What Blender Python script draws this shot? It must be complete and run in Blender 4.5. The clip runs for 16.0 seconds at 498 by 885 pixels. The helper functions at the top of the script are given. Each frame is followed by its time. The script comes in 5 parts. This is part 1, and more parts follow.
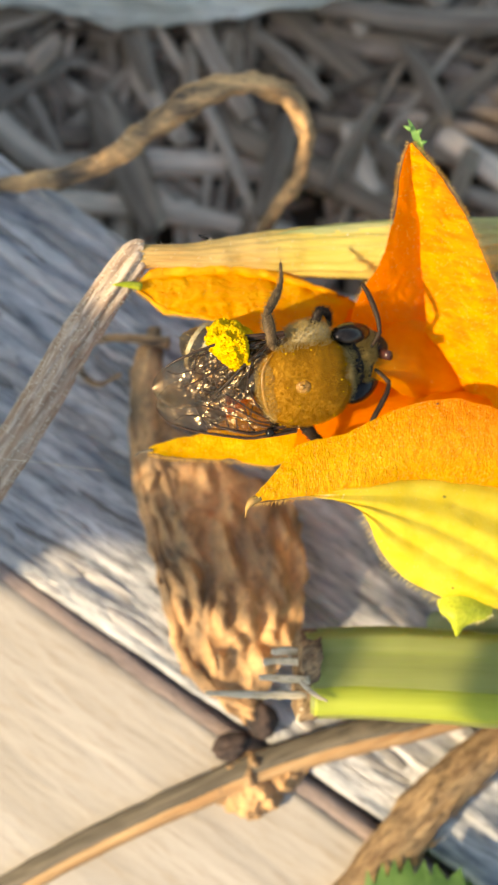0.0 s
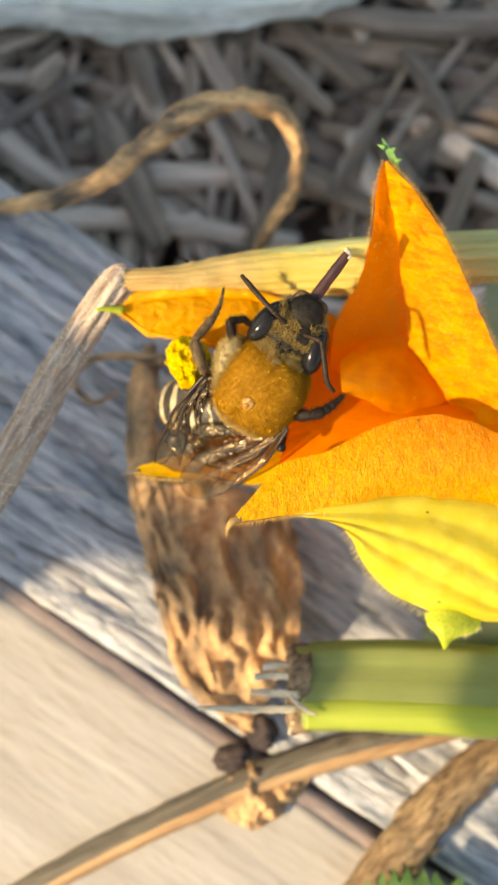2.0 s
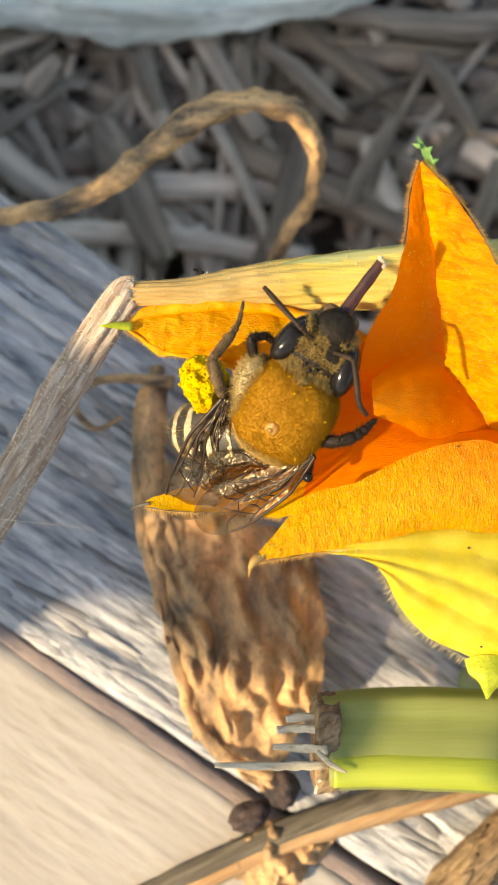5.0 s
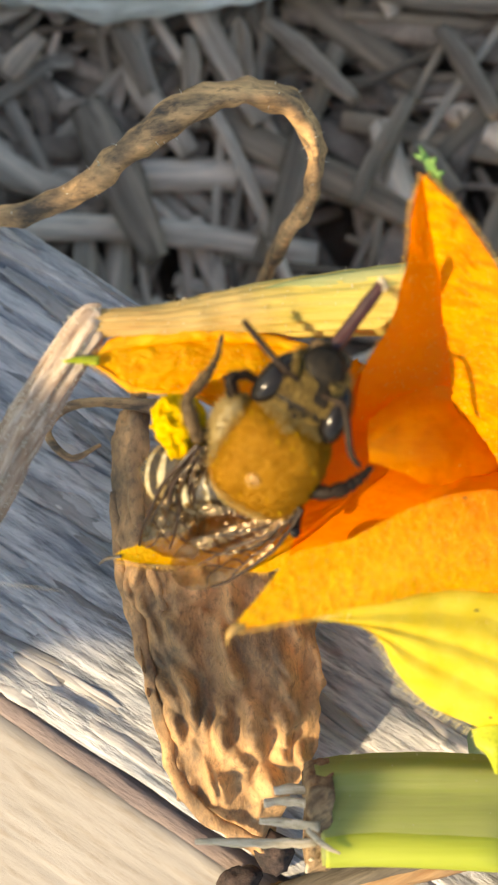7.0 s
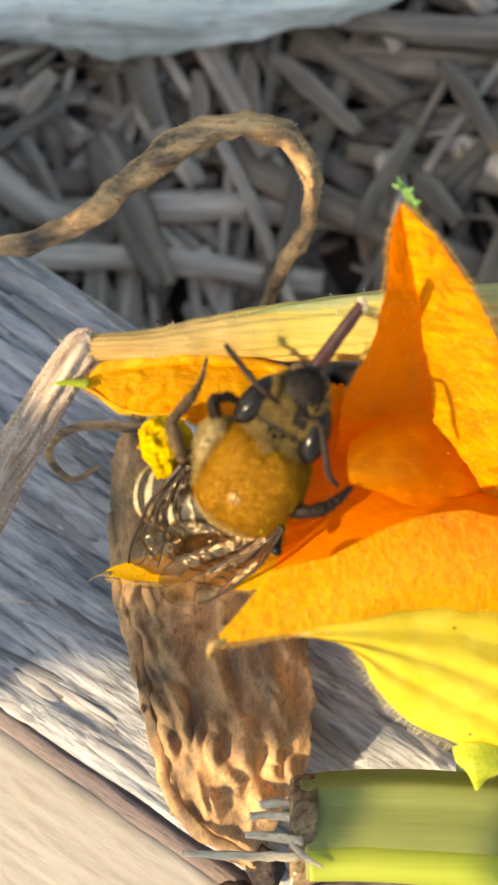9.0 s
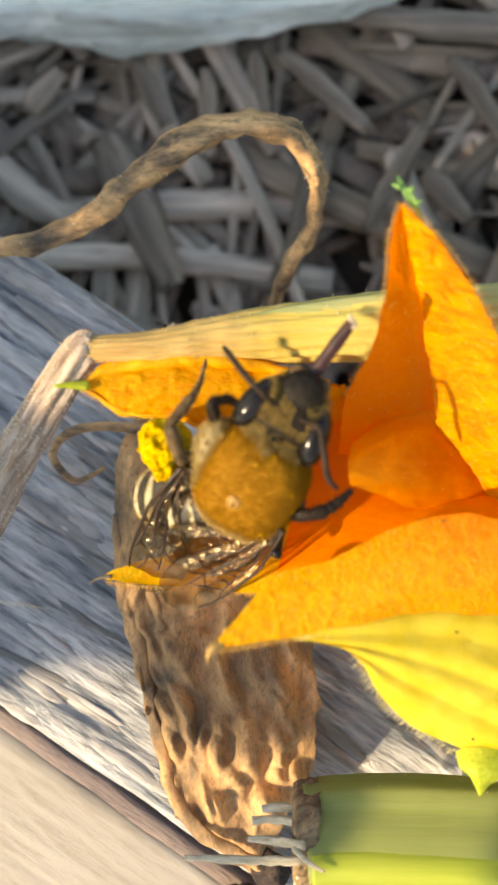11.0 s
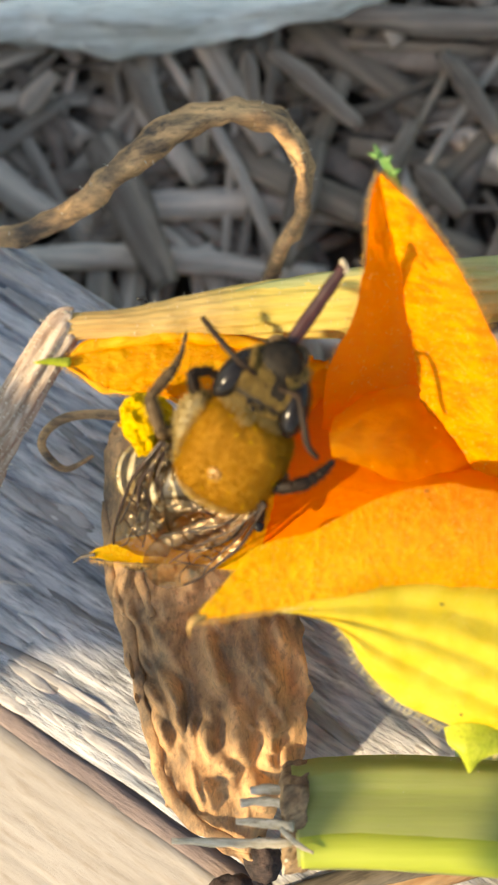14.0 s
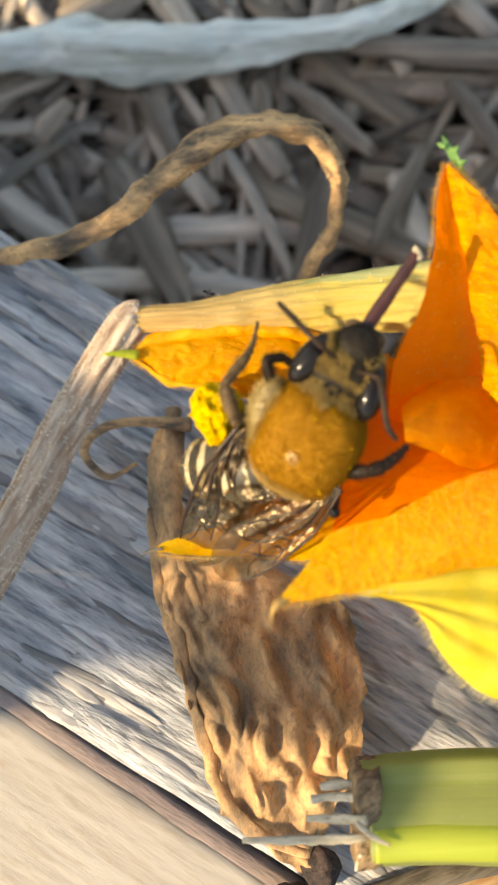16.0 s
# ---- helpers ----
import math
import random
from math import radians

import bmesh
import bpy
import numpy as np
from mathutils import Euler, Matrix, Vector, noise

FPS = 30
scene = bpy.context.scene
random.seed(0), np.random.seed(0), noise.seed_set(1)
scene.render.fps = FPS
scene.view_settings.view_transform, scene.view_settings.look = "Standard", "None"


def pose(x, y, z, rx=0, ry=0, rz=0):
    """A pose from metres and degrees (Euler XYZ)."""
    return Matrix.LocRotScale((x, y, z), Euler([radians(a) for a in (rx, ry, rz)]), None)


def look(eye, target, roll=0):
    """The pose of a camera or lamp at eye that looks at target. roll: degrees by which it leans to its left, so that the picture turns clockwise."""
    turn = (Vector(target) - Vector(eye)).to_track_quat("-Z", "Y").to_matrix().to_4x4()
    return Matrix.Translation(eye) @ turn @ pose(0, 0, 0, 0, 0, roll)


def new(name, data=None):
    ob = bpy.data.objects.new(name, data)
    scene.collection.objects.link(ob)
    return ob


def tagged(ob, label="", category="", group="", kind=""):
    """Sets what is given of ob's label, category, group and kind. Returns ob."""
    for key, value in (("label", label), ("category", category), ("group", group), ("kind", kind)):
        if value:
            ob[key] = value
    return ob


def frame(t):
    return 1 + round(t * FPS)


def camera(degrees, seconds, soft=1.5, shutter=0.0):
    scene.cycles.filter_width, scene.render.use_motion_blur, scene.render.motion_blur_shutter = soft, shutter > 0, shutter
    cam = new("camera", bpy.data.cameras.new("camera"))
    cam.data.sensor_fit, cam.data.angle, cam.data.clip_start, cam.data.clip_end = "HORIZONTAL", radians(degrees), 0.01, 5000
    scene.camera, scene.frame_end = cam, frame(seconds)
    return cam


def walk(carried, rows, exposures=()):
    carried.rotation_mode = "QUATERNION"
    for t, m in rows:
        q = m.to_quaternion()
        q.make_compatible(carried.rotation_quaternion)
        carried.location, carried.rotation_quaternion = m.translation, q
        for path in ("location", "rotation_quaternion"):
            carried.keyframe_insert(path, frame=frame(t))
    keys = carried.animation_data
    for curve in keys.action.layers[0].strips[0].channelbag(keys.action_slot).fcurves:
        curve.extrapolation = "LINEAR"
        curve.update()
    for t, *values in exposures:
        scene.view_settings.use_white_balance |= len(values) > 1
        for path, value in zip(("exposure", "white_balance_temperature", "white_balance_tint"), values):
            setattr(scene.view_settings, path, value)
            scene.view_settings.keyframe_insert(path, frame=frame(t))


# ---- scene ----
# Lengths below are in centimetres unless said otherwise; CM turns them into metres.
CM = 0.01
GROUND = 6.5          # height of the blossom's plane over the soil, cm

# ---------------------------------------------------------------- camera
cam = camera(20.0, 16.0, soft=1.6)
cam.data.dof.use_dof = True
cam.data.dof.focus_distance = 0.1315
cam.data.dof.aperture_fstop = 37.0

PATH = [
    (0.0, -1.111, -1.412, 20.363, 2.100, -4.056, 1.337),
    (0.5, -0.804, -1.576, 20.573, 2.414, -3.126, 1.070),
    (1.0, -0.595, -1.301, 20.666, 2.143, -2.294, 0.738),
    (1.5, 0.195, -1.071, 20.655, 1.553, -0.673, 0.527),
    (2.0, -0.186, -1.032, 20.584, 1.443, -0.946, 0.278),
    (2.5, -0.461, -1.199, 20.445, 1.800, -1.448, 0.106),
    (3.0, -0.535, -1.770, 20.217, 3.021, -1.831, -0.094),
    (3.5, -0.582, -1.401, 20.250, 2.941, -2.046, -0.239),
    (6.0, -0.307, -0.493, 18.350, 1.359, -0.608, 0.116),
    (6.5, -0.115, -0.036, 18.088, 0.435, -0.058, -0.019),
    (7.0, 0.002, 0.002, 17.842, 0.004, 0.003, 0.000),
    (7.5, 0.256, 0.259, 17.835, -0.079, 0.884, 0.003),
    (8.0, 0.189, 0.406, 17.997, 0.228, 1.132, 0.172),
    (8.5, 0.580, -0.060, 18.090, 1.366, 2.115, 0.228),
    (9.0, 0.566, -0.108, 18.178, 1.377, 2.067, 0.291),
    (11.5, 0.935, 0.010, 18.070, 1.025, 3.427, 0.177),
    (12.0, 1.065, 0.038, 18.127, 0.992, 3.513, 0.153),
    (12.5, 1.083, -0.344, 18.161, 1.412, 3.678, 0.059),
    (13.0, 1.138, -0.534, 18.055, 1.755, 3.866, 0.006),
    (13.5, 0.976, -0.354, 18.046, 2.041, 4.027, -0.163),
    (14.0, 1.141, -0.639, 17.984, 2.964, 4.198, -0.390),
    (14.5, 0.828, -0.846, 18.091, 3.535, 2.798, -0.727),
    (15.0, 0.410, -1.406, 18.056, 4.966, 1.864, -1.042),
    (15.5, -0.021, -1.234, 18.115, 5.721, 0.967, -1.362),
    (16.0, -0.220, -1.449, 18.000, 6.496, 0.631, -1.520),
]
walk(cam, [(t, pose(x * CM, y * CM, z * CM, rx, ry, rz)) for t, x, y, z, rx, ry, rz in PATH],
     exposures=((0.0, 1.2, 7900, 7), (16.0, 1.2, 7900, 7)))

# ---------------------------------------------------------------- light
SUN_FROM = Vector((-1.0, -0.38, 0.85)).normalized()
world = bpy.data.worlds.new("sky")
scene.world = world
world.use_nodes = True
wn = world.node_tree.nodes
sky = wn.new("ShaderNodeTexSky")
sky.sky_type = "NISHITA"
sky.sun_disc = False
sky.sun_elevation = math.asin(SUN_FROM.z)
sky.sun_rotation = math.atan2(SUN_FROM.x, SUN_FROM.y)
wn["Background"].inputs["Strength"].default_value = 0.15
world.node_tree.links.new(sky.outputs[0], wn["Background"].inputs["Color"])
lamp = bpy.data.lights.new("sun", "SUN")
lamp.energy, lamp.angle, lamp.color = 3.7, radians(1.4), (1.0, 0.84, 0.62)
sun = new("sun", lamp)
sun.matrix_world = look(SUN_FROM * 3, (0, 0, 0))


# ---------------------------------------------------------------- materials
def surface(name, c1, c2, size=0.2, rough=0.6, bump=0.3, stretch=(1, 1, 1), glow_through=0.0, through_colour=None,
            c3=None, fine=0.03, spec=0.4, sheen=0.0, detail=6.0, depth=0.02, coat=0.0, grain=0.0):
    """Two-scale procedural surface; size and fine are the patch and the grain in cm, depth the relief in cm."""
    m = bpy.data.materials.new(name)
    m.use_nodes = True
    n, link = m.node_tree.nodes, m.node_tree.links.new
    p = n["Principled BSDF"]
    co, mp = n.new("ShaderNodeTexCoord"), n.new("ShaderNodeMapping")
    mp.inputs["Scale"].default_value = stretch
    ro = n.new("ShaderNodeVectorRotate")
    ro.rotation_type = "Z_AXIS"
    ro.inputs["Angle"].default_value = radians(-grain)
    link(co.outputs["Object"], ro.inputs["Vector"])
    link(ro.outputs[0], mp.inputs["Vector"])
    a, b = n.new("ShaderNodeTexNoise"), n.new("ShaderNodeTexNoise")
    for k, s in ((a, size), (b, fine)):
        k.inputs["Scale"].default_value = 1.0 / (s * CM)
        k.inputs["Detail"].default_value = detail
        k.inputs["Roughness"].default_value = 0.62
        link(mp.outputs[0], k.inputs["Vector"])
    ramp = n.new("ShaderNodeValToRGB")
    ramp.color_ramp.elements[0].position, ramp.color_ramp.elements[1].position = 0.36, 0.66
    ramp.color_ramp.elements[0].color, ramp.color_ramp.elements[1].color = (*c1, 1), (*c2, 1)
    link(a.outputs["Fac"], ramp.inputs["Fac"])
    mix = n.new("ShaderNodeMix")
    mix.data_type, mix.blend_type = "RGBA", "MIX"
    r2 = n.new("ShaderNodeMapRange")
    r2.inputs["From Min"].default_value, r2.inputs["From Max"].default_value = 0.5, 0.72
    r2.inputs["To Max"].default_value = 0.75
    link(b.outputs["Fac"], r2.inputs["Value"])
    link(r2.outputs[0], mix.inputs["Factor"])
    link(ramp.outputs["Color"], mix.inputs["A"])
    c3 = c3 or tuple(0.55 * v for v in c1)
    mix.inputs["B"].default_value = (*c3, 1)
    link(mix.outputs["Result"], p.inputs["Base Color"])
    p.inputs["Roughness"].default_value = rough
    p.inputs["Specular IOR Level"].default_value = spec
    p.inputs["Coat Weight"].default_value = coat
    p.inputs["Sheen Weight"].default_value = sheen
    bp = n.new("ShaderNodeBump")
    bp.inputs["Strength"].default_value, bp.inputs["Distance"].default_value = bump, depth * CM
    add = n.new("ShaderNodeMath")
    link(a.outputs["Fac"], add.inputs[0])
    link(b.outputs["Fac"], add.inputs[1])
    link(add.outputs[0], bp.inputs["Height"])
    link(bp.outputs[0], p.inputs["Normal"])
    if glow_through:
        tr, ms = n.new("ShaderNodeBsdfTranslucent"), n.new("ShaderNodeMixShader")
        if through_colour:
            tr.inputs["Color"].default_value = (*through_colour, 1)
        else:
            link(mix.outputs["Result"], tr.inputs["Color"])
        link(bp.outputs[0], tr.inputs["Normal"])
        ms.inputs["Fac"].default_value = glow_through
        link(p.outputs[0], ms.inputs[1])
        link(tr.outputs[0], ms.inputs[2])
        link(ms.outputs[0], n["Material Output"].inputs["Surface"])
    return m


M = {
    "soil": surface("dark_soil", (0.07, 0.053, 0.042), (0.16, 0.122, 0.095), 0.8, 0.95, 0.9, depth=0.3),
    "husk": surface("dark_husk", (0.02, 0.014, 0.012), (0.08, 0.05, 0.04), 0.1, 0.8, 0.6),
    "straw": surface("grey_straw", (0.26, 0.21, 0.165), (0.66, 0.54, 0.42), 0.12, 0.85, 0.7, (0.05, 1, 1), c3=(0.095, 0.076, 0.06)),
    # Darker straw, with the shade under the plant put into its colour.
    "stalkdark": surface("shaded_straw", (0.11, 0.085, 0.06), (0.27, 0.205, 0.145), 0.12, 0.9, 0.7, (0.05, 1, 1), c3=(0.06, 0.047, 0.035)),
    "twig": surface("brown_chip", (0.15, 0.115, 0.088), (0.33, 0.255, 0.195), 0.4, 0.9, 0.6),
    "bleached": surface("bleached_stem", (0.46, 0.48, 0.42), (0.84, 0.86, 0.79), 0.3, 0.75, 0.9, (0.08, 1, 1), c3=(0.22, 0.21, 0.17), fine=0.08, depth=0.06),
    "timber": surface("weathered_timber", (0.20, 0.22, 0.25), (0.74, 0.715, 0.69), 0.20, 0.85, 1.0, (0.16, 1, 1), c3=(0.035, 0.034, 0.038), fine=0.06, depth=0.09),
    "plank": surface("pale_plank", (0.30, 0.265, 0.225), (0.39, 0.355, 0.315), 0.7, 0.75, 0.45, (0.16, 1, 1), c3=(0.26, 0.21, 0.16), fine=0.09, depth=0.02),
    "edge": surface("plank_edge", (0.27, 0.21, 0.19), (0.56, 0.42, 0.34), 0.5, 0.85, 0.5, (0.15, 1, 1)),
    "dry": surface("dry_leaf", (0.14, 0.10, 0.062), (0.74, 0.42, 0.185), 0.5, 0.75, 0.6, (1, 0.6, 1), glow_through=0.12, c3=(0.15, 0.10, 0.065), fine=0.06, depth=0.035),
    "dryrib": surface("dry_ribbon", (0.075, 0.058, 0.042), (0.78, 0.46, 0.20), 0.35, 0.8, 0.7, (0.4, 1, 1), c3=(0.05, 0.04, 0.035), fine=0.06),
    "stalk": surface("dry_stalk", (0.31, 0.20, 0.13), (0.60, 0.49, 0.38), 0.06, 0.75, 0.8, (0.04, 1, 1), c3=(0.22, 0.11, 0.065), fine=0.025, grain=59, depth=0.03),
    # Orange for the twig's sunlit side; the dark grey below serves its shaded side.
    "twig_sunlit": surface("twig_sunlit", (0.34, 0.18, 0.075), (0.52, 0.34, 0.17), 0.06, 0.75, 0.7, (0.05, 1, 1), c3=(0.13, 0.08, 0.05), fine=0.03, grain=26),
    "greybark": surface("grey_twig", (0.08, 0.065, 0.045), (0.19, 0.155, 0.11), 0.08, 0.8, 0.6, (0.06, 1, 1), fine=0.03, grain=26),
    "bark": surface("rough_stick", (0.17, 0.10, 0.05), (0.42, 0.28, 0.145), 0.12, 0.85, 1.0, (0.3, 1, 1), c3=(0.06, 0.035, 0.022), fine=0.05, depth=0.08, grain=42),
    "stem": surface("yellowing_stem", (0.30, 0.25, 0.05), (0.80, 0.66, 0.26), 0.09, 0.5, 0.6, (0.03, 1, 1), glow_through=0.15, c3=(0.50, 0.27, 0.08), fine=0.03, depth=0.03),
    "stemgreen": surface("pale_green_ridge", (0.38, 0.39, 0.13), (0.56, 0.56, 0.26), 0.12, 0.5, 0.5, (0.04, 1, 1), glow_through=0.2, c3=(0.30, 0.34, 0.12), fine=0.04),
    "stemdry": surface("drying_tip", (0.34, 0.19, 0.05), (0.48, 0.29, 0.09), 0.12, 0.6, 0.4, (0.06, 1, 1), glow_through=0.15, c3=(0.20, 0.13, 0.05), fine=0.04),
    "stub": surface("green_petiole", (0.23, 0.25, 0.07), (0.32, 0.34, 0.11), 0.2, 0.45, 0.25, (0.05, 1, 1), glow_through=0.3, through_colour=(0.6, 0.7, 0.08), c3=(0.25, 0.30, 0.06), fine=0.06),
    # Brighter copy of the petiole green, for the stripe where sun strikes it.
    "stubridge": surface("sunlit_petiole_ridge", (0.36, 0.40, 0.04), (0.46, 0.49, 0.07), 0.2, 0.45, 0.25, (0.05, 1, 1), glow_through=0.3, through_colour=(0.6, 0.75, 0.05), c3=(0.36, 0.42, 0.05), fine=0.06),
    "torn": surface("torn_fibre", (0.40, 0.32, 0.20), (0.64, 0.55, 0.40), 0.08, 0.8, 0.5, (0.2, 1, 1), c3=(0.22, 0.16, 0.1)),
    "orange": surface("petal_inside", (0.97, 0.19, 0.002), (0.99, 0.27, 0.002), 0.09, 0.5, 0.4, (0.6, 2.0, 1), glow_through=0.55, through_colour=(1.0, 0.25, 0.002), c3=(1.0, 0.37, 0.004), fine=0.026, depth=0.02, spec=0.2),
    # Lighter copy of the petal orange: sunlight on one fold half, painted in.
    "sunny": surface("petal_inside_sunlit", (0.90, 0.20, 0.001), (0.98, 0.46, 0.004), 0.13, 0.5, 0.8, (0.22, 1.5, 1), glow_through=0.42, through_colour=(1.0, 0.31, 0.003), c3=(1.0, 0.62, 0.012), fine=0.03, depth=0.04, spec=0.25, grain=-12),
    # Darker petal orange: the shade on the inner petal is put into the colour.
    "ochre": surface("petal_in_shade", (0.74, 0.25, 0.002), (0.84, 0.33, 0.005), 0.12, 0.5, 0.5, (0.8, 1.6, 1), glow_through=0.5, through_colour=(0.97, 0.28, 0.003), c3=(0.93, 0.35, 0.006), fine=0.022, depth=0.02, spec=0.2),
    "lip": surface("petal_lip_inside", (0.94, 0.36, 0.002), (0.98, 0.57, 0.006), 0.09, 0.5, 0.7, (1.6, 0.6, 1), glow_through=0.45, c3=(1.0, 0.74, 0.02), fine=0.03, depth=0.035, spec=0.25),
    "amber": surface("petal_amber", (0.95, 0.35, 0.002), (0.98, 0.53, 0.007), 0.12, 0.5, 0.6, (0.5, 1.5, 1), glow_through=0.45, through_colour=(1.0, 0.32, 0.003), c3=(1.0, 0.52, 0.008), fine=0.03, depth=0.03, spec=0.25),
    "lemon": surface("low_petal", (0.95, 0.41, 0.004), (0.99, 0.57, 0.010), 0.09, 0.5, 0.6, (1.2, 0.8, 1), glow_through=0.4, through_colour=(1.0, 0.52, 0.006), c3=(1.0, 0.78, 0.03), fine=0.03, depth=0.03, spec=0.25),
    "rim": surface("petal_rim", (0.92, 0.42, 0.004), (0.96, 0.54, 0.015), 0.06, 0.55, 0.6, glow_through=0.35, through_colour=(1.0, 0.42, 0.004), c3=(0.95, 0.60, 0.03), fine=0.025, depth=0.015),
    "yellow": surface("petal_outside", (0.64, 0.49, 0.018), (0.74, 0.61, 0.06), 0.25, 0.5, 0.3, glow_through=0.3, through_colour=(0.95, 0.56, 0.02), c3=(0.76, 0.54, 0.03), fine=0.05, depth=0.012),
    "sepal": surface("green_sepal", (0.46, 0.52, 0.03), (0.62, 0.64, 0.06), 0.1, 0.5, 0.3, glow_through=0.35),
    "tipgreen": surface("green_tip", (0.16, 0.34, 0.08), (0.28, 0.46, 0.14), 0.06, 0.5, 0.3, glow_through=0.3),
    "leaf": surface("green_leaf", (0.06, 0.13, 0.03), (0.12, 0.22, 0.05), 0.3, 0.5, 0.5, glow_through=0.3, through_colour=(0.2, 0.4, 0.04), c3=(0.1, 0.2, 0.05)),
    "paleleaf": surface("pale_leaf", (0.22, 0.30, 0.17), (0.38, 0.46, 0.30), 0.3, 0.5, 0.5, glow_through=0.25, through_colour=(0.3, 0.45, 0.1), c3=(0.3, 0.4, 0.24)),
    "fuzz": surface("pale_hair", (0.75, 0.70, 0.55), (0.85, 0.80, 0.66), 0.1, 0.5, 0.0, glow_through=0.4),
    "petalfuzz": surface("petal_hair", (0.92, 0.62, 0.16), (0.95, 0.74, 0.32), 0.1, 0.5, 0.0, glow_through=0.7),
    "fur": surface("tan_fur", (0.46, 0.225, 0.010), (0.56, 0.29, 0.018), 0.12, 0.65, 0.0, glow_through=0.5, c3=(0.36, 0.17, 0.008), spec=0.12),
    "palefur": surface("pale_fur", (0.40, 0.28, 0.085), (0.56, 0.41, 0.16), 0.15, 0.6, 0.0, glow_through=0.25, c3=(0.26, 0.175, 0.06)),
    "cuticle": surface("dark_cuticle", (0.010, 0.009, 0.008), (0.026, 0.02, 0.016), 0.1, 0.34, 0.4, spec=0.4, depth=0.004),
    "face": surface("matt_face", (0.005, 0.004, 0.003), (0.022, 0.016, 0.009), 0.06, 0.55, 0.5, depth=0.01, spec=0.15),
    "bald": surface("bald_skin", (0.24, 0.11, 0.009), (0.34, 0.165, 0.016), 0.05, 0.28, 0.6, spec=0.6, depth=0.012, fine=0.015),
    "thorax": surface("thorax_skin", (0.36, 0.17, 0.010), (0.42, 0.21, 0.014), 0.2, 0.7, 0.1, c3=(0.31, 0.145, 0.009), depth=0.004, spec=0.15),
    "eye": surface("black_eye", (0.006, 0.005, 0.005), (0.016, 0.014, 0.013), 0.2, 0.16, 0.05, spec=0.22, fine=0.01, depth=0.002),
    "band": surface("pale_band", (0.34, 0.26, 0.12), (0.48, 0.38, 0.2), 0.06, 0.5, 0.2, depth=0.005),
    "leg": surface("brown_leg", (0.045, 0.027, 0.012), (0.16, 0.10, 0.045), 0.08, 0.55, 0.3, depth=0.006, spec=0.2),
    "tongue": surface("maroon_tongue", (0.028, 0.010, 0.008), (0.068, 0.022, 0.015), 0.1, 0.3, 0.2, (0.3, 1, 1), depth=0.005),
    "pollen": surface("yellow_pollen", (0.62, 0.35, 0.003), (0.80, 0.52, 0.012), 0.06, 0.8, 0.8, c3=(0.42, 0.24, 0.006), fine=0.02, depth=0.04, spec=0.1),
    "leghair": surface("leg_hair", (0.13, 0.09, 0.04), (0.28, 0.20, 0.10), 0.1, 0.5, 0.0, glow_through=0.3),
    "facefur": surface("face_fur", (0.38, 0.25, 0.06), (0.60, 0.43, 0.14), 0.1, 0.6, 0.0, glow_through=0.35, c3=(0.2, 0.12, 0.03)),
    "bristle": surface("petal_bristle", (0.95, 0.84, 0.42), (1.0, 0.92, 0.6), 0.1, 0.5, 0.0, glow_through=0.4, c3=(0.9, 0.75, 0.3)),
    "tergite": surface("dark_abdomen", (0.02, 0.016, 0.012), (0.06, 0.05, 0.035), 0.12, 0.45, 0.3, c3=(0.015, 0.012, 0.01), depth=0.006),
    "blackleg": surface("black_leg", (0.010, 0.006, 0.004), (0.032, 0.019, 0.010), 0.08, 0.55, 0.3, depth=0.005, spec=0.2),
    "antenna": surface("black_antenna", (0.016, 0.009, 0.005), (0.045, 0.026, 0.014), 0.08, 0.6, 0.3, depth=0.004, spec=0.2),
    "cream": surface("cream_band", (0.36, 0.31, 0.19), (0.50, 0.45, 0.30), 0.06, 0.6, 0.3, c3=(0.26, 0.22, 0.13), depth=0.006),
    "gland": surface("yellow_gland", (1.0, 0.72, 0.10), (1.0, 0.82, 0.25), 0.05, 0.25, 0.0, glow_through=0.4, spec=0.6),
    "splinter": surface("pale_splinter", (0.38, 0.36, 0.35), (0.70, 0.66, 0.62), 0.1, 0.85, 0.7, (0.06, 1, 1), c3=(0.2, 0.19, 0.19), fine=0.03),
    "vein": surface("wing_vein", (0.016, 0.008, 0.004), (0.045, 0.022, 0.011), 0.1, 0.35, 0.0, spec=0.3),
}


